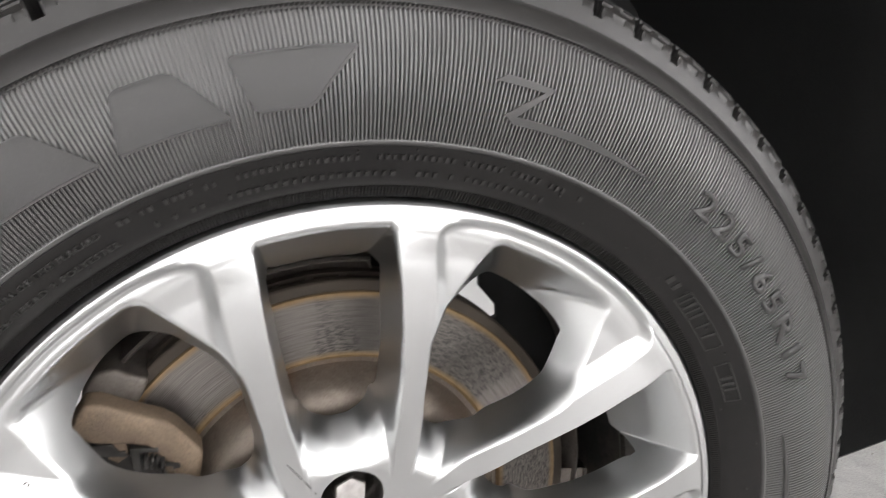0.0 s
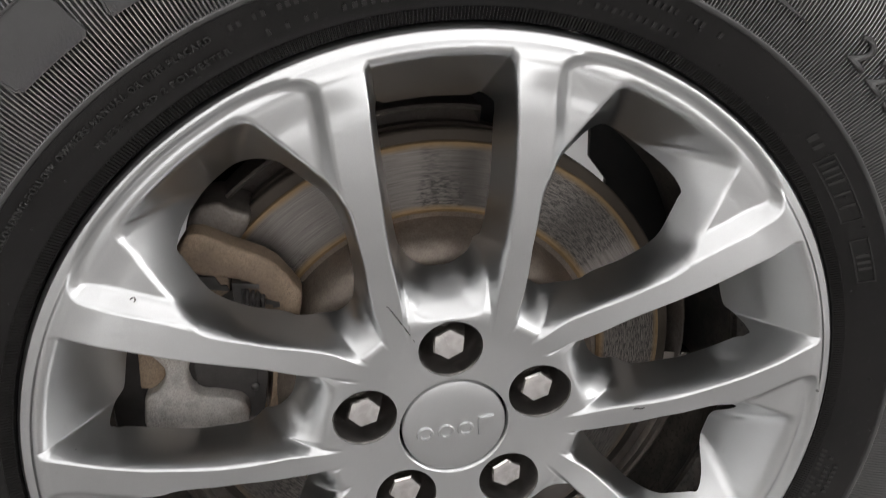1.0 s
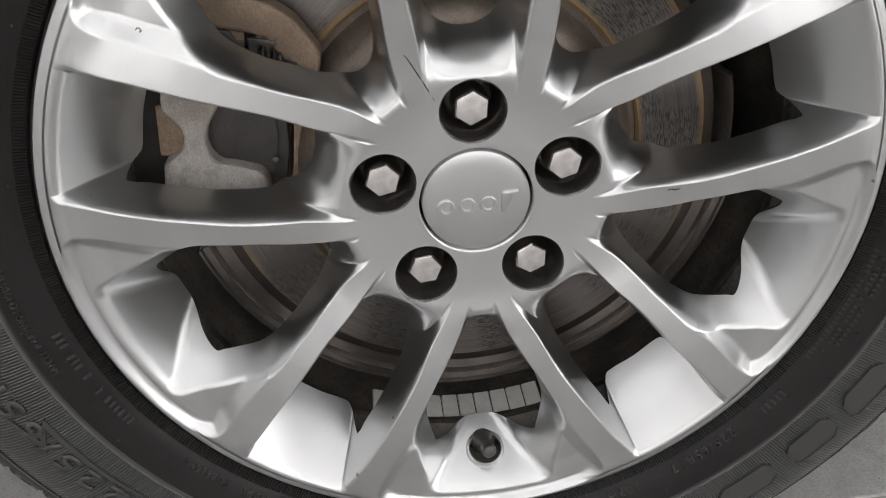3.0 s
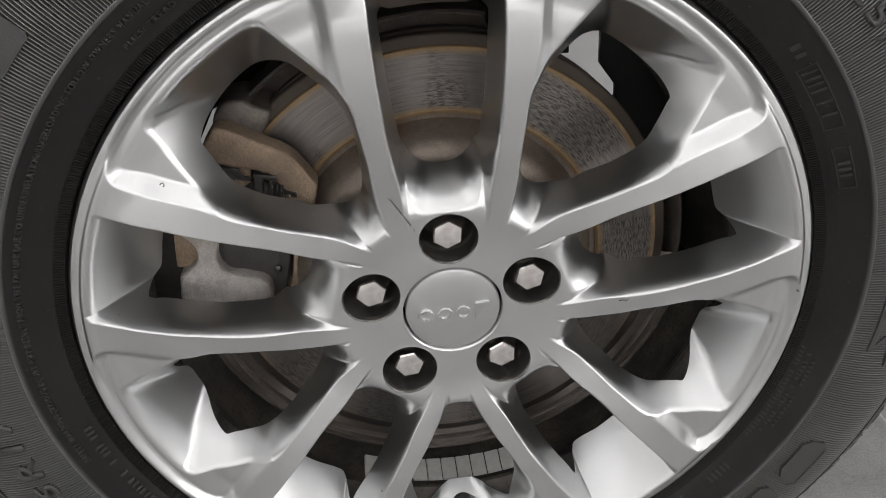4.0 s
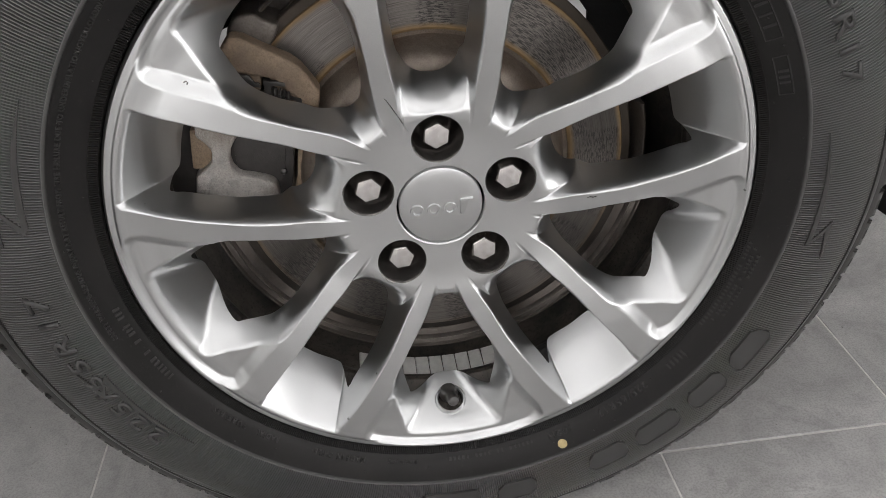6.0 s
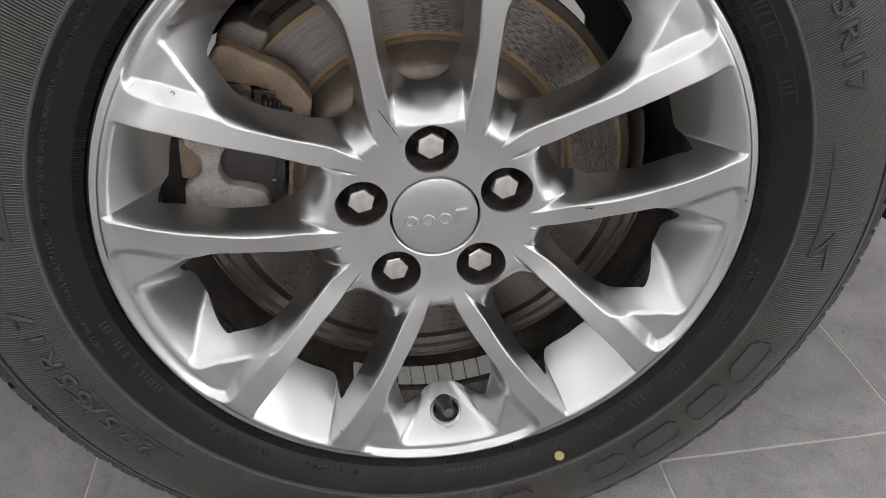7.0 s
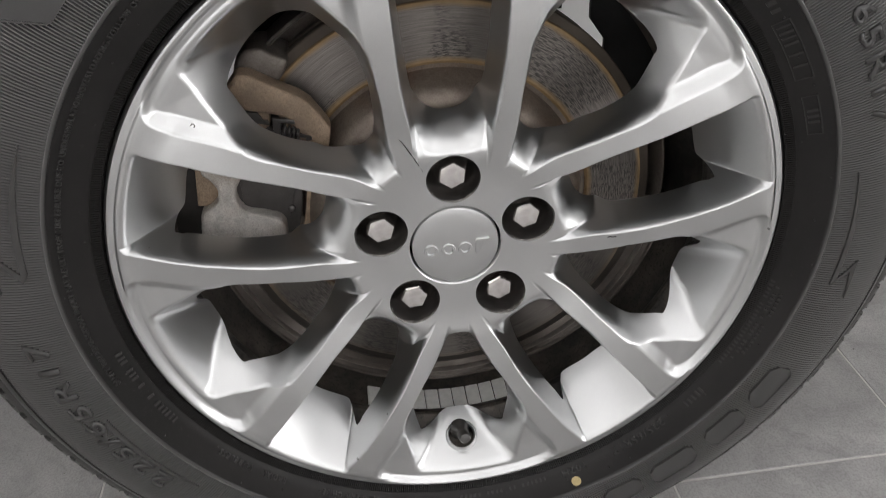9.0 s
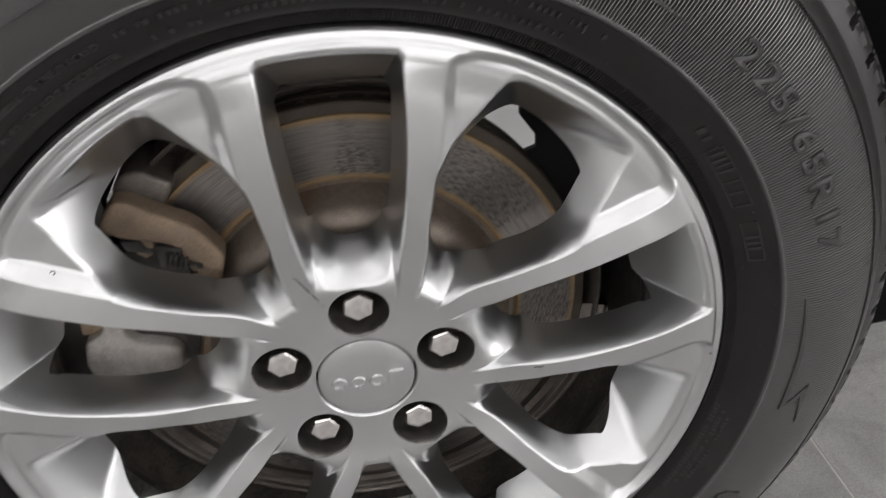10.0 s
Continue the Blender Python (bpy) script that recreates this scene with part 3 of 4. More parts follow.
part("mark", prism([(0.0140, -0.0070), (0.0165, -0.0070), (0.0215, 0.0040), (0.0240, 0.0040), (0.0240, 0.0055), (0.0150, 0.0055), (0.0140, 0.0040)], 0.0074, 0.0100, 0.0005), SILVER, cap)


# sleeves in the bores of the nuts: a thin edge, then the dark bore
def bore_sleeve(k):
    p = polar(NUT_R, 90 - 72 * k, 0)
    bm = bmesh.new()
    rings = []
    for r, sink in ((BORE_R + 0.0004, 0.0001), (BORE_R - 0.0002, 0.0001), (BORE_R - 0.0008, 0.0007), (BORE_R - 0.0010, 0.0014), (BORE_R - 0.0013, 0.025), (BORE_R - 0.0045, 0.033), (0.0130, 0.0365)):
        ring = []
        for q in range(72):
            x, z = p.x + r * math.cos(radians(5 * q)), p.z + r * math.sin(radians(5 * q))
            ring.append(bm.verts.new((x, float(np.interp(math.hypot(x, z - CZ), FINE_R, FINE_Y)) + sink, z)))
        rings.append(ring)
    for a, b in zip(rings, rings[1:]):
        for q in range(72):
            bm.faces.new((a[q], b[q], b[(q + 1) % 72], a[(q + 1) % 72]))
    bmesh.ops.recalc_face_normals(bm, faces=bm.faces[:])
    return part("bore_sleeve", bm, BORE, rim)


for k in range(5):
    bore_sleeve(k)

# wear on the face: a chip on a spoke, a fine scratch by the top nut, specks of dirt
FR, FAN, FY, FG = face_sector()


def on_face(x, z, lift=0.00012):
    r, a = math.hypot(x, z), math.degrees(math.atan2(z, x)) - 90
    a = abs((a + 36) % 72 - 36)
    k = int(np.argmin((FR * np.cos(FAN) - r * math.cos(radians(a))) ** 2 + (FR * np.sin(FAN) - r * math.sin(radians(a))) ** 2))
    return Vector((x, float(FY.flat[k]) - lift, CZ + z))


def wear(name, points, width, label):
    bm = bmesh.new()
    rows = []
    for i, (x, z) in enumerate(points):
        x2, z2 = points[min(i + 1, len(points) - 1)]
        x1, z1 = points[max(i - 1, 0)]
        d = math.hypot(x2 - x1, z2 - z1)
        w = width * (0.35 + 0.65 * math.sin(math.pi * (i + 0.5) / len(points)))
        nx, nz = -(z2 - z1) / d * w, (x2 - x1) / d * w
        p = on_face(x, z)
        rows.append([bm.verts.new(p + Vector((q * nx, -0.0001 * (q == 0), q * nz))) for q in (-1, 0, 1)])
    for a, c in zip(rows, rows[1:]):
        for q in range(2):
            bm.faces.new((a[q], a[q + 1], c[q + 1], c[q]))
    bmesh.ops.recalc_face_normals(bm, faces=bm.faces[:])
    return part(name, bm, BORE, rim, label)


wear("chip", [(-0.1610, 0.1160), (-0.1602, 0.1166), (-0.1593, 0.1164), (-0.1588, 0.1157), (-0.1592, 0.1150)], 0.0007, "dark chip in the silver paint")
wear("scratch", [(-0.0352, 0.0912), (-0.0338, 0.0898), (-0.0312, 0.0850), (-0.0284, 0.0796), (-0.0256, 0.0740), (-0.0232, 0.0690), (-0.0205, 0.0635)], 0.00035, "thin dark scratch in the silver paint")
wear("scratch", [(0.1080, 0.0012), (0.1100, 0.0020), (0.1120, 0.0016), (0.1145, 0.0022)], 0.00045, "thin dark scratch in the silver paint")


# wheel nuts
def lug_nut():
    bm = bmesh.new()
    prof = [(0.0, 0.0203), (0.0060, 0.0205), (0.0096, 0.0210), (0.0106, 0.0220), (0.0110, 0.0240), (0.0110, 0.0400)]
    rings = []
    for i, (r, y) in enumerate(prof):
        ring = []
        for k in range(36):
            a = 2 * math.pi * k / 36
            hexa = 0.0097 / max(math.cos((a + math.pi / 6) % (math.pi / 3) - math.pi / 6), 0.01)
            rr = hexa * r / 0.0110 if r > 0 else 0
            ring.append(bm.verts.new((rr * math.cos(a), y, rr * math.sin(a))) if r > 0 else None)
        rings.append(ring)
    top = bm.verts.new((0, 0.0205, 0))
    for k in range(36):
        bm.faces.new((top, rings[1][k], rings[1][(k + 1) % 36]))
    for a, b in zip(rings[1:], rings[2:]):
        for k in range(36):
            bm.faces.new((a[k], a[(k + 1) % 36], b[(k + 1) % 36], b[k]))
    skirt = [[bm.verts.new((r * math.cos(2 * math.pi * k / 36), y, r * math.sin(2 * math.pi * k / 36))) for k in range(36)]
             for r, y in ((0.0112, 0.0380), (0.0132, 0.0395), (0.0150, 0.0465))]
    for a, b in zip(skirt, skirt[1:]):
        for k in range(36):
            bm.faces.new((a[k], a[(k + 1) % 36], b[(k + 1) % 36], b[k]))
    bmesh.ops.recalc_face_normals(bm, faces=bm.faces[:])
    return bm


first = part("lug_nut", lug_nut(), CHROME, wheel, "chromed hexagonal wheel nut", True, 28)
turns = (6, 14, 3, 24, 17)
for k in range(5):
    a = 90 - 72 * k
    p = polar(NUT_R, a, 0)
    ob = first if k == 0 else new("lug_nut", first.data)
    if k:
        ob.parent = wheel
        tagged(ob, "chromed hexagonal wheel nut")
    ob.matrix_basis = Matrix.Translation(p + Vector((0, -0.0075, 0))) @ Matrix.Rotation(radians(turns[k]), 4, "Y") @ Matrix.Diagonal((0.98, 1, 0.98, 1))

# valve through the lower outer wall of the rim
vp = Vector(VALVE) - 0.0078 * Vector(VAXIS)
axis = Vector(VAXIS)
turn = axis.to_track_quat("Z", "Y").to_matrix().to_4x4()


def along(profile, n=24):
    bm = bmesh.new()
    rings = [[bm.verts.new((r * math.cos(2 * math.pi * k / n), r * math.sin(2 * math.pi * k / n), z)) for k in range(n)] for r, z in profile]
    for a, b in zip(rings, rings[1:]):
        for k in range(n):
            bm.faces.new((a[k], a[(k + 1) % n], b[(k + 1) % n], b[k]))
    bm.faces.new(rings[-1])
    bmesh.ops.recalc_face_normals(bm, faces=bm.faces[:])
    return bm


valve = part("valve_stem", along([(0.0085, -0.004), (0.0085, 0.000), (0.0070, 0.002), (0.0048, 0.006), (0.0046, 0.012)]), PLASTIC, wheel, "black rubber valve stem with a plastic cap")
valve.matrix_basis = Matrix.Translation(Vector(VALVE) + Vector((-0.0005, 0.0055, 0.0008))) @ Vector((0.10, -0.94, 0.40)).to_track_quat("Z", "Y").to_matrix().to_4x4()
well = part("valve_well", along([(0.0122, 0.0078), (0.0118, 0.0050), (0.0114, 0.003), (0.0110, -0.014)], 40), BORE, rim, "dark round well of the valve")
seat_bm = along([(0.0118, 0.0060), (0.0121, 0.0082), (0.0129, 0.0088), (0.0140, 0.0080), (0.0150, 0.0060), (0.0152, 0.0030)], 40)
bmesh.ops.delete(seat_bm, geom=[f for f in seat_bm.faces if len(f.verts) > 4], context="FACES_ONLY")
seat = part("valve_seat", seat_bm, SILVER, rim)
for ob in (seat, well):
    ob.matrix_basis = Matrix.Translation(vp) @ turn @ Matrix.Diagonal((0.91, 0.91, 1, 1))
part("valve_cap", along([(0.0046, 0.011), (0.0052, 0.012), (0.0052, 0.019), (0.0040, 0.0215), (0.0016, 0.022)], 16), PLASTIC, valve, "", True, 30)

# balance weights stuck inside the barrel
for k in range(8):
    a0 = 255.5 + 3.55 * k
    if k == 0:
        a0 -= 8.0
    bm = bmesh.new()
    ends = []
    for a in (a0, a0 + 3.35):
        ends.append([bm.verts.new(polar(r, a, y)) for r, y in ((0.2078, 0.0545), (0.2022, 0.0550), (0.2020, 0.0800), (0.2078, 0.0805))])
    for q in range(4):
        bm.faces.new((ends[0][q], ends[0][(q + 1) % 4], ends[1][(q + 1) % 4], ends[1][q]))
    bm.faces.new(ends[0])
    bm.faces.new(ends[1][::-1])
    bmesh.ops.recalc_face_normals(bm, faces=bm.faces[:])
    bmesh.ops.bevel(bm, geom=bm.edges[:], offset=0.0006, segments=1, affect="EDGES")
    part("balance_weight", bm, ZINC, wheel, "small grey adhesive balance weight")

# ---- tyre ----
TR = np.array([236.5, 238.5, 241, 244, 250, 258, 266, 268, 270, 280, 290, 300, 310, 320, 328, 331, 333, 340, 344, 346, 350, 356, 359, 361.5, 362]) / 1000
TY = np.array([6.5, 2.5, -0.5, -4.0, -8.5, -12.8, -15.6, -16.8, -17.3, -18.9, -19.3, -18.6, -16.6, -13.0, -8.6, -6.6, -5.4, 0.5, 5.0, 8.5, 15, 30, 45, 70, 110]) / 1000


def side_y(r):
    return float(np.interp(r, TR, TY))


def squash(co):
    """Flatten the foot of the tyre on the floor and let its flank belly out a little there."""
    z = co[..., 2]
    low = np.clip((0.06 - z) / 0.09, 0, 1)
    co[..., 1] = np.where(co[..., 1] < 0.1, co[..., 1] - 0.006 * low * low, co[..., 1])
    co[..., 2] = np.where(z < 0.02, 0.02 * np.exp(np.minimum(z - 0.02, 0) / 0.02), z) * (z < 0.02) + z * (z >= 0.02)
    return co


def tyre_mesh():
    ribs = 880
    n = ribs * 4
    prof = [(236.4, 10), (236.5, 4), (237.0, 0.5), (237.6, -1.4), (238.2, -2.3), (238.8, -2.8), (243.4, -5.0), (244.0, -4.2), (244.8, -4.6), (245.6, -5.8), (250, -8.4), (256, -11.4), (262, -14.0), (266.2, -15.4),
            (266.8, -16.6), (268.6, -17.3), (269.2, -16.9), (270.2, -17.4)]
    prof = [(r / 1000, y / 1000) for r, y in prof]
    prof += [(r / 1000, side_y(r / 1000)) for r in (274, 279, 284, 290, 296, 302, 308, 314, 319, 323, 326, 328.5)]
    prof += [(r / 1000, y / 1000) for r, y in ((330.0, -7.4), (330.6, -6.2), (331.6, -5.6), (332.3, -6.6), (334, -5.4), (338, -2.0), (341.5, 1.6), (343.2, 4.2), (343.4, 6.2))]
    prof += [(float(np.interp(y, [8.2, 11, 16, 23, 31, 39, 47, 56, 64], [348.3, 352.3, 355.4, 357.4, 358.6, 359.4, 360.2, 360.6, 360.8])) / 1000, y / 1000)
             for y in (8.2, 9.4, 9.5, 11.5, 11.6, 13.4, 13.5, 15.9, 16.0, 18.6, 18.7, 22, 22.1, 26, 26.1, 30, 30.1, 36, 36.1, 42, 47, 52, 56, 60, 64)]
    prof += [(r / 1000, y / 1000) for r, y in ( (352, 65), (352, 73), (361.4, 74),
                                                (362, 100), (353, 101), (353, 110), (362, 111), (361.4, 137), (352, 138), (352, 146), (360.8, 147), (358, 172), (353, 188), (346, 201), (331, 217), (300, 228), (270, 226), (245, 208), (236.4, 190))]
    prof = [(r if r < 0.343 else 0.343 + (r - 0.343) * 1.42, y) for r, y in prof]
    R = np.array([p[0] for p in prof])
    Y = np.array([p[1] for p in prof])
    ang = np.arange(n) * 2 * math.pi / n
    RR, AA = np.meshgrid(R, ang, indexing="ij")
    YY = np.repeat(Y[:, None], n, axis=1)
    rib = np.array([0.0, 0.0, 0.0042, 0.0042])[np.arange(n) % 4]
    on = (R > 0.2699) & (R < 0.3292)
    YY += np.where(on[:, None], rib[None, :] * np.interp(R, [0.285, 0.315], [1.0, 0.6])[:, None], 0)
    # knurled ring at the bead and toothed line at the shoulder
    knurl = np.array([0.0, 0.0012, 0.0013, 0.0])[np.arange(n) % 4]
    YY += np.where(((R > 0.2380) & (R < 0.2436))[:, None], knurl[None, :], 0)
    YY += np.where(((R > 0.3303) & (R < 0.3318))[:, None], np.array([0.0, 0.0, 0.0012, 0.0012])[np.arange(n) % 4][None, :], 0)
    # deep cuts at the edge of the tread, and rows of shallow dashes on its shoulder
    k = (np.arange(n) % 44) * 40 // 44
    YR = Y[:, None]
    lean = (YR * 120).astype(int)
    cut = ((k[None, :] + lean) % 40) < 8
    RR -= np.where((R > 0.345)[:, None] & (YR > 0.0090) & (YR < 0.0645) & cut, np.where(YR > 0.0130, 0.026, 0.012), 0)
    for ya, yb, first, shift in ((0.0094, 0.0115, 3, 0), (0.0134, 0.0159, 11, 1), (0.0186, 0.022, 6, 2), (0.026, 0.030, 14, 3)):
        dash = ((k + first) % 20 < 12)[None, :]
        RR -= np.where((R > 0.344)[:, None] & (YR > ya + 0.00005) & (YR < yb + 0.00005) & dash, 0.0011, 0)
    # ribs end at the shoulder, centre ribs of the tread are cut too
    z5 = (R > 0.36) & (Y > 0.073)
    RR -= np.where(z5[:, None] & ((k + (Y[:, None] * 300).astype(int)) % 40 < 3), 0.005, 0)
    co = squash(np.stack([RR * np.cos(AA), YY, CZ + RR * np.sin(AA)], axis=-1)).reshape(-1, 3)
    m = len(R)
    i, j = np.meshgrid(np.arange(m - 1), np.arange(n), indexing="ij")
    j2 = (j + 1) % n
    quads = np.stack([i * n + j, i * n + j2, (i + 1) * n + j2, (i + 1) * n + j], axis=-1).reshape(-1, 4)
    return net("tyre", co, quads[:, ::-1])


tyre = link("tyre", tyre_mesh(), RUBBER, wheel, "black tyre with a finely ribbed sidewall and raised lettering", True, 35)


def on_side(u, v, h, r0, a0):
    """A place on the tyre's flank: u along the arc (clockwise), v outwards from r0, h proud of it."""
    r = r0 + v
    a = a0 - u / r0
    c = np.array([[r * math.cos(a), side_y(r) - h, CZ + r * math.sin(a)]])
    return Vector(squash(c)[0])


def raised(name, outline_uv, r0, a0, h=0.0009, label="", material=None, cells=6):
    """A raised plate on the flank with an outline in (u, v), cut finely enough to follow the bend."""
    bm = bmesh.new()
    vs = [bm.verts.new((u, v, 0)) for u, v in outline_uv]
    bm.faces.new(vs)
    us = [u for u, v in outline_uv]
    for k in range(1, cells):
        u = min(us) + (max(us) - min(us)) * k / cells
        bmesh.ops.bisect_plane(bm, geom=bm.verts[:] + bm.edges[:] + bm.faces[:], plane_co=(u, 0, 0), plane_no=(1, 0, 0))
    ws = [v for u, v in outline_uv]
    for k in range(1, 4):
        v = min(ws) + (max(ws) - min(ws)) * k / 4
        bmesh.ops.bisect_plane(bm, geom=bm.verts[:] + bm.edges[:] + bm.faces[:], plane_co=(0, v, 0), plane_no=(0, 1, 0))
    ext = bmesh.ops.extrude_face_region(bm, geom=bm.faces[:])
    top = {g for g in ext["geom"] if isinstance(g, bmesh.types.BMVert)}
    for v in bm.verts:
        v.co = on_side(v.co.x, v.co.y, h if v in top else -0.0012, r0, a0)
    bmesh.ops.recalc_face_normals(bm, faces=bm.faces[:])
    return part(name, bm, material or LETTER, tyre, label, True, 30)


def words(text, r0, start, size, h=0.0008, width=1.0, end=None, label=""):
    """Raised writing on the flank, read clockwise; start and end in degrees."""
    cu = bpy.data.curves.new("words", "FONT")
    cu.body, cu.size, cu.resolution_u, cu.space_character = text, size / 0.72, 2, 1.22
    cu.offset = 0.012 * size / 0.72
    tmp = new("words", cu)
    me = bpy.data.meshes.new_from_object(tmp.evaluated_get(bpy.context.evaluated_depsgraph_get()))
    bpy.data.objects.remove(tmp)
    bm = bmesh.new()
    bm.from_mesh(me)
    bpy.data.meshes.remove(me)
    lo, hi = min(v.co.x for v in bm.verts), max(v.co.x for v in bm.verts)
    scale = width if end is None else radians(abs(start - end)) * r0 / (hi - lo)
    ext = bmesh.ops.extrude_face_region(bm, geom=bm.faces[:])
    top = {g for g in ext["geom"] if isinstance(g, bmesh.types.BMVert)}
    a0 = radians(start)
    for v in bm.verts:
        v.co = on_side((v.co.x - lo) * scale, v.co.y, h if v in top else -0.001, r0, a0)
    bmesh.ops.recalc_face_normals(bm, faces=bm.faces[:])
    return part("raised_writing", bm, LETTER, tyre, label, False)


def bars(r0, start, end, size, n, h=0.0011, fill=0.55):
    """Writing too fine to read, as small plain bars."""
    bm = bmesh.new()
    rnd = random.Random(int(abs(start * 7 + r0 * 1000)))
    stepa = (start - end) / n
    for k in range(n):
        if rnd.random() < 0.16:
            continue
        u0 = radians(stepa * k) * r0
        w = radians(abs(stepa)) * r0 * fill * rnd.uniform(0.6, 1.0)
        vs = [[bm.verts.new(on_side(u, v, hh, r0, radians(start))) for u, v in ((u0, 0), (u0 + w, 0), (u0 + w, size), (u0, size))] for hh in (-0.001, h)]
        bm.faces.new(vs[1])
        for q in range(4):
            bm.faces.new((vs[0][q], vs[0][(q + 1) % 4], vs[1][(q + 1) % 4], vs[1][q]))
    bmesh.ops.recalc_face_normals(bm, faces=bm.faces[:])
    return tagged(part("fine_marking", bm, LETTER, tyre, "", False), kind="stuff")


# size marking, twice
words("225/65R17", 0.2895, 46.0, 0.0150, 0.0016, end=15.6)
words("225/65R17", 0.2870, -144.0, 0.0150, 0.0016, end=-175.5)
# smaller writing on the smooth band
words("MADE IN CHILE", 0.2475, -108.9, 0.0039, 0.0013, end=-119.4)
words("STANDARD LOAD", 0.2475, -98.0, 0.0027, 0.0013, end=-104.2)
words("RADIAL", 0.2478, -127.0, 0.0039, 0.0013, end=-131.8)
words("TUBELESS", 0.2478, -134.0, 0.0039, 0.0013, end=-141.5)
words("102H", 0.2470, -65.6, 0.0050, 0.0014, end=-70.6)
words("225/65R17", 0.2470, -47.8, 0.0054, 0.0014, end=-59.6)
words("SAFETY WARNING-SERIOUS INJURY MAY RESULT FROM TIRE FAILURE DUE TO UNDERINFLATION/OVERLOADING-FOLLOW OWNERS MANUAL OR TIRE PLACARD",
      0.2585, 196.0, 0.0032, 0.0012, end=113.0)
words("PLIES: TREAD 2 POLYESTER", 0.2500, 129.0, 0.0030, 0.0012, end=112.0)
bars(0.2590, 111.0, 58.0, 0.0026, 64)
bars(0.2500, 108.0, 62.0, 0.0026, 46)
bars(0.2478, -38.0, -43.0, 0.0048, 5, 0.0013)
bars(0.2478, -152.0, -169.5, 0.0040, 19, 0.0013)
bars(0.2470, -74.0, -92.0, 0.0026, 20)
bars(0.2450, -12.0, -32.0, 0.0022, 24)
bars(0.2490, -12.0, -30.0, 0.0022, 22)
bars(0.2530, -14.0, -28.0, 0.0022, 16)
bars(0.2525, 42.0, 37.5, 0.0050, 3, 0.0006)
bars(0.2505, 36.0, 27.0, 0.0075, 9, 0.0006, 0.45)
bars(0.2515, 22.0, 18.0, 0.0060, 4, 0.0006, 0.5)


def loop_bar(r0, start, end, v0, v1, w=0.0006, h=0.0006):
    """A thin raised frame round stamped writing."""
    L = radians(abs(start - end)) * r0
    for a, b, c, d in ((0, v0, L, v0 + w), (0, v1 - w, L, v1), (0, v0 + w, w, v1 - w), (L - w, v0 + w, L, v1 - w)):
        raised("raised_frame", [(a, b), (c, b), (c, d), (a, d)], r0, radians(start), h, cells=8)


loop_bar(0.2490, 36.8, 26.4, 0.0, 0.0105)
loop_bar(0.2500, 23.4, 16.6, 0.0, 0.0090)


# plain leaning shapes where the maker's mark stands, each with a fine raised border
def plate(low, high, v1, r0=0.287, h=0.0009, c=0.0022):
    """A flat shape between the angles of its lower and of its upper edge."""
    start = low[0]
    u = [radians(start - q) * r0 for q in (low[0], low[1], high[1], high[0])]
    corners = [(u[0], 0.0), (u[1], 0.0), (u[2], v1), (u[3], v1)]
    w = 0.0011
    ring = []
    for i, p in enumerate(corners):
        for q in (corners[i - 1], corners[(i + 1) % 4]):
            d = math.hypot(q[0] - p[0], q[1] - p[1])
            ring.append((p[0] + (q[0] - p[0]) * c / d, p[1] + (q[1] - p[1]) * c / d))
    raised("raised_plate", ring, r0, radians(start), h, "", None, 12)
    for (u0, w0), (u1, w1) in zip(ring, ring[1:] + ring[:1]):
        d = math.hypot(u1 - u0, w1 - w0)
        nx, ny = -(w1 - w0) / d * w, (u1 - u0) / d * w
        raised("raised_border", [(u0, w0), (u1, w1), (u1 + nx, w1 + ny), (u0 + nx, w0 + ny)], r0, radians(start), h + 0.0006, "", None, 5)


for low, high in (((95.2, 90.0), (96.6, 85.4)), ((107.6, 97.2), (106.0, 101.2)), ((119.0, 109.0), (117.8, 113.2)), ((129.0, 121.0), (130.0, 121.8)), ((139.2, 133.4), (142.4, 133.8))):
    plate(low, high, 0.0270)
for low, high in (((-27.0, -34.4), (-26.8, -36.0)), ((-37.0, -44.8), (-37.8, -45.4)), ((-47.2, -56.0), (-48.3, -57.0)), ((-58.2, -65.2), (-58.8, -66.4)), ((-75.6, -82.6), (-76.4, -83.4)), ((-86.0, -97.4), (-86.6, -96.6))):
    plate(low, high, 0.0215, 0.2800, 0.0011, 0.0055)


def flash(start, r0=0.280):
    """A raised zigzag: short stroke, step back, long tapering stroke."""
    raised("raised_zigzag", [(0.000, 0.0235), (0.026, 0.0235), (0.031, 0.0265), (0.006, 0.0275)], r0, radians(start), 0.0010)
    raised("raised_zigzag", [(0.0255, 0.0235), (0.031, 0.0262), (0.0145, 0.0085), (0.0080, 0.0080)], r0, radians(start), 0.0010)
    raised("raised_zigzag", [(0.0080, 0.0080), (0.0145, 0.0085), (0.060, 0.0100), (0.105, 0.0070), (0.060, 0.0060), (0.014, 0.0045)], r0, radians(start), 0.0010, "", None, 14)


flash(73.0)


def flash_down(start, r0=0.279):
    raised("raised_zigzag", [(0.000, 0.0020), (0.045, 0.0065), (0.090, 0.0070), (0.094, 0.0035), (0.045, 0.0035)], r0, radians(start), 0.0010, "", None, 14)
    raised("raised_zigzag", [(0.089, 0.0070), (0.0945, 0.0035), (0.079, 0.0190), (0.073, 0.0190)], r0, radians(start), 0.0010)
    raised("raised_zigzag", [(0.073, 0.0190), (0.079, 0.0190), (0.106, 0.0215), (0.080, 0.0150)], r0, radians(start), 0.0010)


flash_down(9.0)
flash_down(-140.0 + 360)
flash(176.5, 0.276)

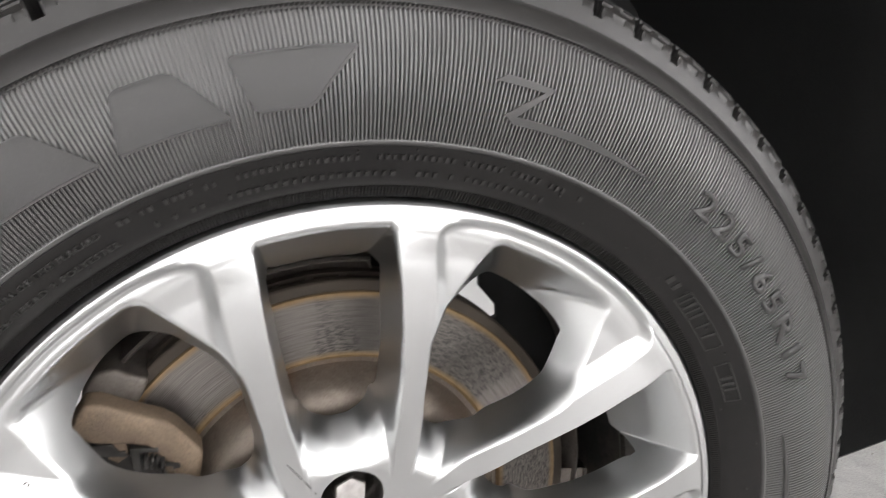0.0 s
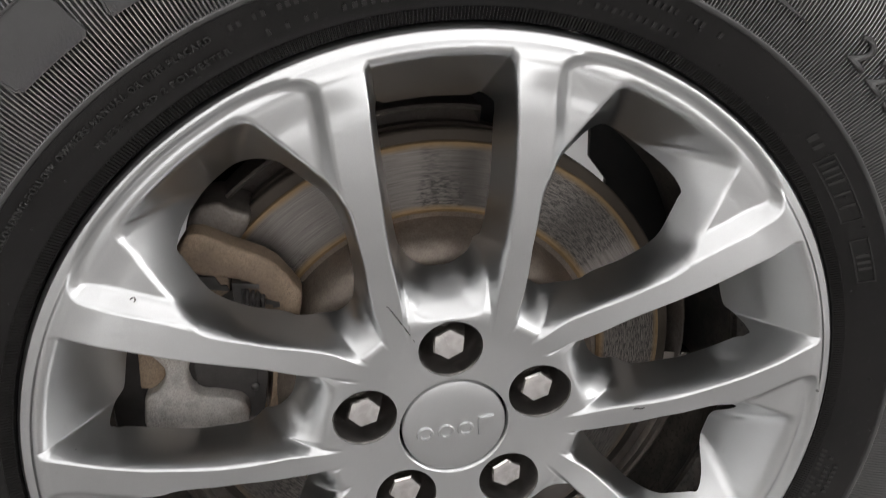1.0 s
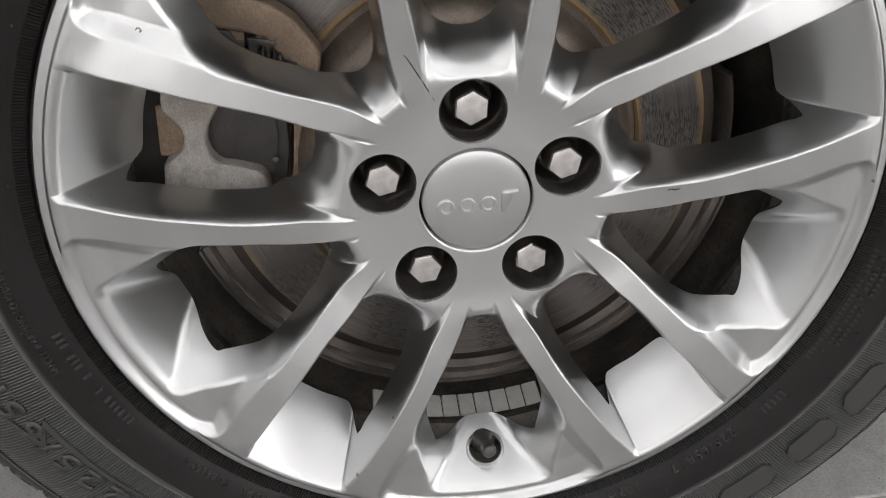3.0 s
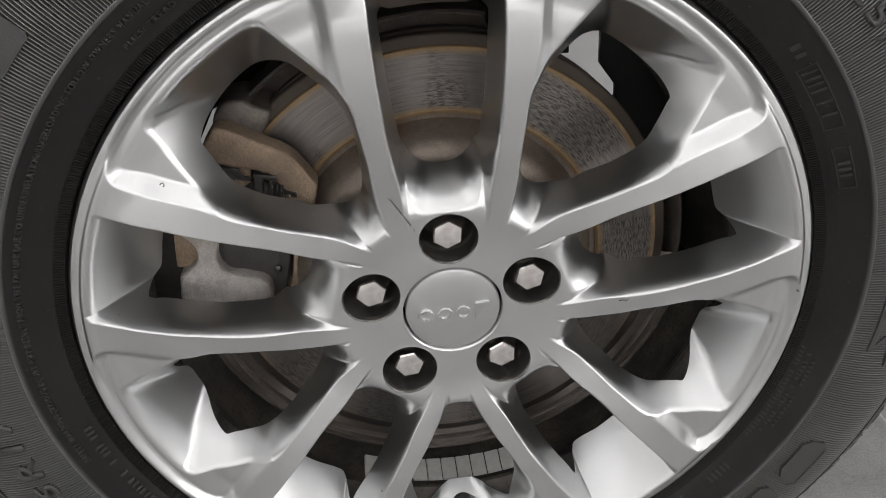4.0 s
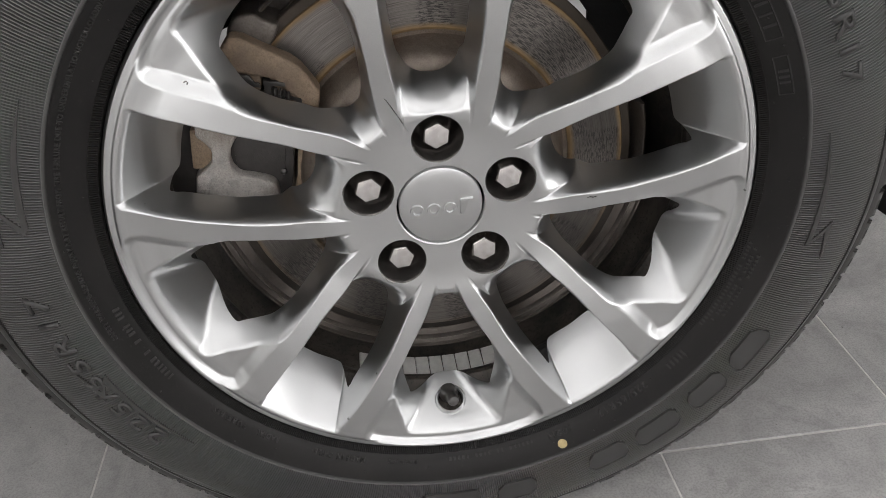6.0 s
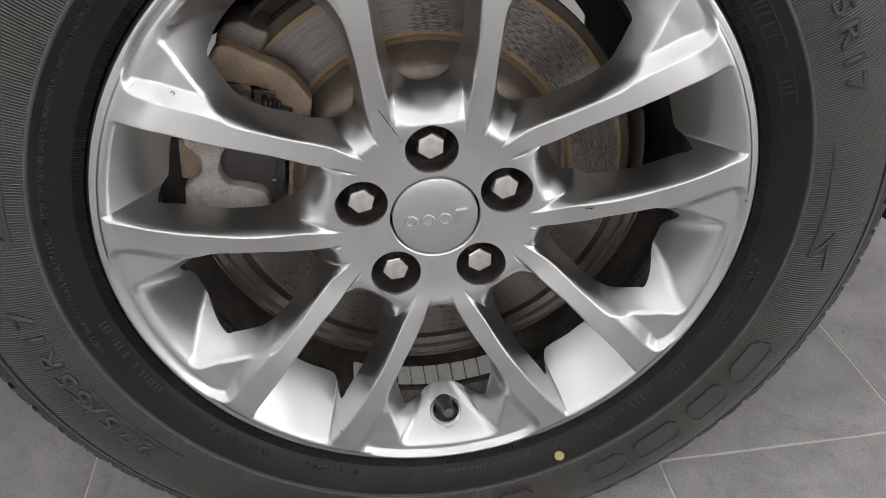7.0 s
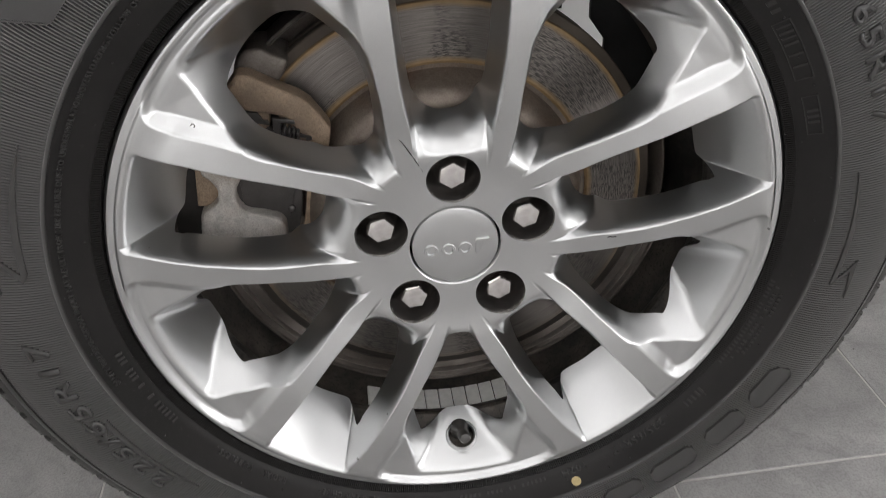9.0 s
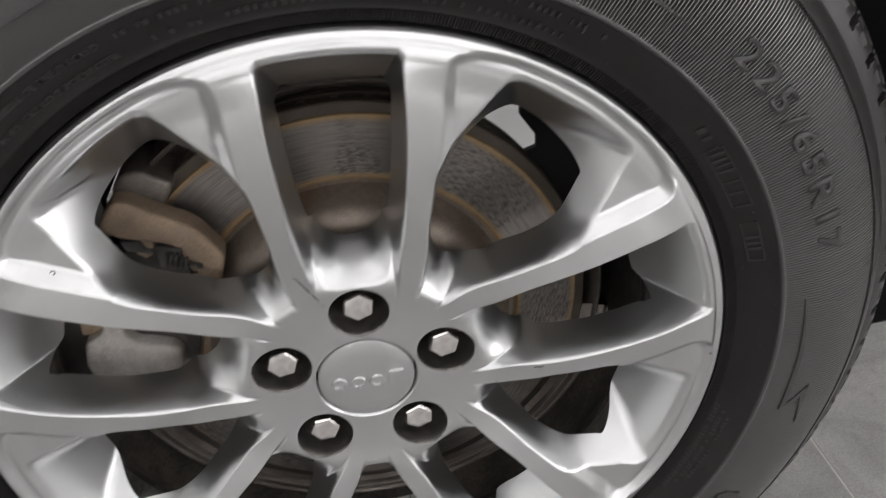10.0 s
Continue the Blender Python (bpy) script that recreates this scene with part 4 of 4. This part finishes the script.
# fine moulding spews on the smooth band
spew = bmesh.new()
rnd = random.Random(5)
for k in range(46):
    p0 = on_side(0, 0, -0.0004, 0.2465 + 0.018 * rnd.random(), radians(7.8 * k + rnd.uniform(-2, 2)))
    bmesh.ops.create_cone(spew, cap_ends=True, segments=6, radius1=0.0007, radius2=0.0005, depth=0.003,
                          matrix=Matrix.Translation(p0) @ Matrix.Rotation(radians(90 + rnd.uniform(-20, 20)), 4, "X"))
tagged(part("moulding_nibs", spew, LETTER, tyre, "", False), kind="stuff")
# ochre paint mark
dot = bmesh.new()
for k in range(20):
    a = 2 * math.pi * k / 20
    dot.verts.new(on_side(0.0042 * math.cos(a), 0.0045 + 0.0042 * math.sin(a), 0.0005, 0.2545, radians(-68.6)))
dot.faces.new(dot.verts[:])
bmesh.ops.recalc_face_normals(dot, faces=dot.faces[:])
part("paint_mark", dot, YELLOW, tyre, "round ochre paint mark", False)

# ---- brake ----
disc = empty("brake_disc", "scored iron brake disc with rusty edges, behind the wheel spokes", "brake disc")
part("friction_ring", lathe([(0.1130, 0.0750), (0.1150, 0.0735), (0.1575, 0.0735), (0.1585, 0.0752), (0.1645, 0.0756), (0.1655, 0.0765), (0.1655, 0.0830), (0.1560, 0.0835), (0.1560, 0.0930), (0.1645, 0.0935), (0.1645, 0.1010), (0.1130, 0.1010), (0.1130, 0.0750)], 200),
     DISC, disc, "scored friction ring with rust at its edges", True, 35)
part("disc_hat", lathe([(0.0300, 0.0478), (0.0780, 0.0478), (0.0880, 0.0486), (0.0950, 0.0506), (0.1000, 0.0540), (0.1035, 0.0590), (0.1060, 0.0650), (0.1080, 0.0720), (0.1095, 0.0765), (0.1130, 0.0762)], 160), HAT, disc, "brown stained disc hat")
vane = bmesh.new()
for k in range(48):
    bmesh.ops.create_cube(vane, size=1.0, matrix=Matrix.Translation(polar(0.140, 7.5 * k, 0.088)) @ Matrix.Rotation(-radians(7.5 * k), 4, "Y") @ Matrix.Diagonal((0.045, 0.0105, 0.005, 1)))
tagged(part("cooling_vanes", vane, HAT, disc, "", False), kind="stuff")


def mm(points):
    return [(x / 1000, z / 1000) for x, z in points]


caliper = empty("brake_caliper", "rusty brake caliper bracket and pale cast caliper gripping the disc", "brake caliper")
part("bracket", prism(mm([(-148, 112), (-143, 120), (-137, 127), (-129, 126), (-113, 116), (-98, 108), (-91, 102), (-84, 91), (-79, 82), (-81, 73), (-85, 60), (-95, 59), (-99, 78), (-109, 94), (-122, 98), (-134, 101), (-145, 106)]),
                      0.0470, 0.0660, 0.0050, segments=3), RUST, caliper, "rust-brown iron caliper bracket")
for tooth in ([(-132, 104), (-119, 101), (-120, 88), (-126, 85), (-131, 89)], [(-114, 98), (-104, 92), (-104, 86), (-108, 84), (-113, 91)], [(-103, 88), (-97, 84), (-98, 71), (-102, 73)]):
    part("bracket_lug", prism(mm(tooth), 0.0500, 0.0640, 0.0014), RUST, caliper)
# arm takes the darker shield steel: its shade is put into the colour
part("bracket_arm", prism(mm([(-141, 121), (-138, 130), (-131, 137), (-119, 138), (-113, 133), (-102, 128), (-107, 118), (-115, 108), (-138, 112)]), 0.0640, 0.105, 0.005, segments=3), SHIELD, caliper, "dirty brown iron bracket arm, darkened for its shade")
part("caliper_body", prism(mm([(-173, 64), (-169, 80), (-151, 85), (-138, 78), (-137, 62), (-144, 53), (-151, 43), (-153.5, 34), (-152, 26), (-147, 20.5), (-139, 19), (-125, 14), (-121, 9), (-121, -2), (-132, -8), (-160, -10), (-181, -5),
                               (-183, 8), (-180, 24), (-172, 28), (-166, 34), (-164.5, 43), (-169, 51), (-174, 55)]), 0.0490, 0.0640, 0.0042, segments=3), CAST, caliper, "pale rough cast caliper fingers")
part("caliper_recess", prism(mm([(-179, 58), (-158, 56), (-158, 24), (-183, 26)]), 0.0585, 0.0700, 0.002), RUST, caliper, "brown recess of the cast caliper")
part("brake_pad", prism(mm([(-176, 86), (-105, 82), (-105.5, 40), (-107, 22), (-111, 4), (-114, -8), (-172, -8)]), 0.0625, 0.0722, 0.0016), PADM, caliper, "dark brake pad and backing plate")
part("pad_backing", prism(mm([(-150, 62), (-112, 60), (-112, 30), (-118, 8), (-150, 8)]), 0.0605, 0.0624, 0.0008), PADM, caliper, "dark shim on the brake pad")
part("pad_plate", prism(mm([(-103, 64), (-95, 64), (-94, 36), (-97, 12), (-103, -6), (-111, -6), (-106, 12), (-102, 37)]), 0.0600, 0.0724, 0.0012), RUST, caliper, "tan rusty pad edge")
part("caliper_bridge", prism(mm([(-206, 70), (-174, 92), (-172, 56), (-178, 14), (-188, -24), (-206, -16)]), 0.0680, 0.150, 0.008), PADM, caliper, "dark caliper bridge over the disc")
part("lower_bracket", prism(mm([(-176, -30), (-160, -34), (-140, -66), (-124, -96), (-134, -112), (-158, -92), (-174, -60)]), 0.0850, 0.100, 0.005), SHIELD, caliper, "dirty lower end of the bracket")
coil = []
for k in range(60):
    a = k / 60 * 2 * math.pi * 4.2
    coil.append((-0.1130 + 0.0125 * k / 60, 0.0490 + 0.0042 * math.sin(a), CZ + 0.0845 - 0.004 * k / 60 + 0.0042 * math.cos(a)))
part("pad_spring", tube(coil, 0.0009, 6), SPRING, caliper, "small dark coil spring clip")
part("spring_clip", prism(mm([(-118, 95), (-103, 92), (-103, 89), (-113, 91), (-114, 80), (-118, 80)]), 0.0462, 0.0560, 0.0005), SPRING, caliper)
part("spring_clip", prism(mm([(-138, 101), (-127, 99), (-124, 93), (-121, 93), (-120, 89), (-136, 93)]), 0.0480, 0.0580, 0.0008), SPRING, caliper)
part("spring_clip", prism(mm([(-101, 82), (-93, 79), (-93, 76), (-97, 76), (-97, 78), (-101, 79)]), 0.0462, 0.0560, 0.0005), SPRING, caliper)
part("pad_pin", lathe([(0.0, 0.0585), (0.0020, 0.0588), (0.0028, 0.0596), (0.0029, 0.0610)], 16, (-0.1160, 0, CZ + 0.0160)), SPRING, caliper)

knuckle = empty("steering_knuckle", "dark dirty hub carrier with dust shield behind the brake disc", "suspension")
shield = lathe([(0.060, 0.110), (0.150, 0.110), (0.174, 0.106), (0.1765, 0.078), (0.1780, 0.0765), (0.1795, 0.078), (0.1795, 0.112), (0.060, 0.114)], 120)
for v in shield.verts:
    # cut back where the well opens to the inside
    rv, av = math.hypot(v.co.x, v.co.z - CZ), math.degrees(math.atan2(v.co.z - CZ, v.co.x))
    if 14 < av < 76 and rv > 0.163:
        v.co.x, v.co.z, v.co.y = v.co.x * 0.163 / rv, CZ + (v.co.z - CZ) * 0.163 / rv, max(v.co.y, 0.104)
part("dust_shield", shield, SHIELD, knuckle, "dirty dark steel dust shield")
apron = bmesh.new()
rows = [[apron.verts.new(polar(r, 196 + 158 * k / 60, y)) for r, y in ((0.166, 0.0830), (0.180, 0.0800), (0.1845, 0.0790), (0.1858, 0.0772), (0.1872, 0.0770), (0.1880, 0.0785), (0.1880, 0.1050))] for k in range(61)]
for a, c in zip(rows, rows[1:]):
    for q in range(6):
        apron.faces.new((a[q], a[q + 1], c[q + 1], c[q]))
bmesh.ops.recalc_face_normals(apron, faces=apron.faces[:])
bmesh.ops.solidify(apron, geom=apron.faces[:], thickness=0.001)
part("shield_apron", apron, APRON, knuckle, "dirty lower apron of the dust shield with a rolled edge")
part("hub_carrier", lathe([(0.0, 0.102), (0.060, 0.104), (0.066, 0.130), (0.085, 0.150), (0.080, 0.230), (0.0, 0.235)], 48), SHIELD, knuckle)
strut = part("suspension_strut", tube([(-0.03, 0.17, 0.40), (-0.035, 0.20, 0.60), (-0.04, 0.24, 0.95)], 0.030, 24), LINER, knuckle, "black damper strut")
part("lower_arm", tube([(0.0, 0.15, 0.24), (0.03, 0.35, 0.22), (0.06, 0.62, 0.23)], 0.022, 16), LINER, knuckle)
part("drive_shaft", tube([(0.0, 0.20, CZ), (0.0, 0.60, 0.38)], 0.016, 16), LINER, knuckle)

# ---- wheel arch liner ----
liner = empty("wheel_arch_liner", "black felted wheel arch liner of the car, around the tyre", "wheel arch")


def arch():
    bm = bmesh.new()
    rows = []
    for k in range(75):
        fold = 0.006 * math.sin(k * 0.75) + 0.010 * math.sin(k * 0.31 + 1)
        row = []
        for y, r in ((0.020, 0.545), (0.030, 0.520), (0.10, 0.512), (0.17, 0.516), (0.24, 0.510), (0.33, 0.500), (0.362, 0.475), (0.370, 0.41), (0.372, 0.315)):
            first_a = float(np.interp(y, [0.02, 0.05, 0.10, 0.17, 0.37], [9, 2, -10, -18, -19]))
            a = first_a + (199 - first_a) * k / 74
            row.append(bm.verts.new(polar(r + fold * (0.3 + 1.8 * y), a, y + 0.3 * fold)))
        rows.append(row)
    for a, b in zip(rows, rows[1:]):
        for q in range(len(a) - 1):
            bm.faces.new((a[q], b[q], b[q + 1], a[q + 1]))
    bmesh.ops.recalc_face_normals(bm, faces=bm.faces[:])
    bmesh.ops.solidify(bm, geom=bm.faces[:], thickness=0.003)
    return bm


# black panels between the wheel well and the car's inside, with gaps to the room beyond
part("inner_panel", prism(mm([(133, 260), (133, 111), (146, 93), (146, 84), (128, 78), (118, 0), (130, -80), (150, -120), (318, -120), (335, 40), (240, 243)]), 0.150, 0.156, 0.001), LINER, liner)
part("inner_panel", prism(mm([(-235, 248), (-332, 60), (-332, -60), (-182, -30), (-178, 40), (-176, 70), (-158, 100), (-148, 104), (-120, 96), (-60, 110), (40, 120), (112, 118), (112, 322)]), 0.160, 0.166, 0.001), LINER, liner)
part("inner_panel", prism(mm([(-330, -64), (-200, -60), (-150, -120), (-60, -160), (60, -160), (150, -124), (330, -124), (330, -200), (-330, -200)]), 0.170, 0.176, 0.001), LINER, liner)
part("liner_shell", arch(), LINER, liner)

# ---- dark body of the car above and behind the arch: unseen, added to block light ----
body = empty("car", "unseen dark car body side around and above the wheel arch, blocking light", "car")
PAINT = m_plain("black_car_paint", (0.018, 0.018, 0.019), 0.25, 0.0, 0.1, 20, 0.0, Coat_Weight=0.8)
edge = [(0.548 * math.cos(radians(a)), 0.548 * math.sin(radians(a))) for a in range(198, 9, -6)]
part("fender", prism([(-1.45, edge[0][1]), *edge, (0.62, edge[-1][1]), (0.62, -0.10), (1.45, -0.10), (1.45, 0.72), (-1.45, 0.78)], -0.066, 0.020, 0.006), PAINT, body)
part("bonnet", prism([(-1.45, 0.76), (1.45, 0.70), (1.45, 0.73), (-1.45, 0.80)], 0.021, 0.375, 0.004), PAINT, body)

# ---- floor tiles ----
TW = 0.430
JOINT = 0.0019


def tile_mesh():
    me = bpy.data.meshes.new("tile")
    bm = box(0, 0, -0.004, TW - JOINT, TW - JOINT, 0.0, 0.0008, 1)
    bm.to_mesh(me)
    bm.free()
    me.materials.append(TILE)
    return me


tm = tile_mesh()
cut_tiles = {}
for row in range(-10, 4):
    shift = -0.368 if row % 2 == 0 else 0.2205 - TW
    for col in range(-9, 10):
        tx, ty = shift + col * TW, 0.0545 + row * TW
        ax, bx = max(tx, x0 + 0.004), min(tx + TW - JOINT, x1 - 0.004)
        ay, by = max(ty, y0 + 0.004), min(ty + TW - JOINT, y1 - 0.004)
        if bx - ax < 0.02 or by - ay < 0.02:
            continue
        size = (round(bx - ax, 4), round(by - ay, 4))
        if size == (round(TW - JOINT, 4), round(TW - JOINT, 4)):
            me = tm
        else:
            # cut pieces along the walls
            if size not in cut_tiles:
                bm = box(0, 0, -0.004, size[0], size[1], 0.0, 0.0008, 1)
                cut_tiles[size] = bpy.data.meshes.new("tile")
                bm.to_mesh(cut_tiles[size])
                bm.free()
                cut_tiles[size].materials.append(TILE)
            me = cut_tiles[size]
        ob = new("tile", me)
        ob.parent = floor
        ob.location = (ax, ay, 0)

# crumbs of grit lying about on the tiles
grit = bmesh.new()
rnd = random.Random(21)
for k in range(420):
    gx, gy, gr = rnd.uniform(-0.75, 0.9), rnd.uniform(-0.35, 0.62), 0.0005 + 0.0014 * rnd.random() ** 4
    bmesh.ops.create_icosphere(grit, subdivisions=1, radius=gr, matrix=Matrix.Translation((gx, gy, gr * 0.5)) @ Matrix.Rotation(rnd.uniform(0, 6), 4, "Z") @ Matrix.Diagonal((rnd.uniform(0.7, 1.6), 1, 0.6, 1)))
GRIT = m_plain("mixed_grit", (0.30, 0.28, 0.26), 0.8, 0.0, 0.9, 60)
tagged(part("grit", grit, GRIT, None, "", False), "scattered fine crumbs of grit on the tiled floor", "grit", "", "stuff")
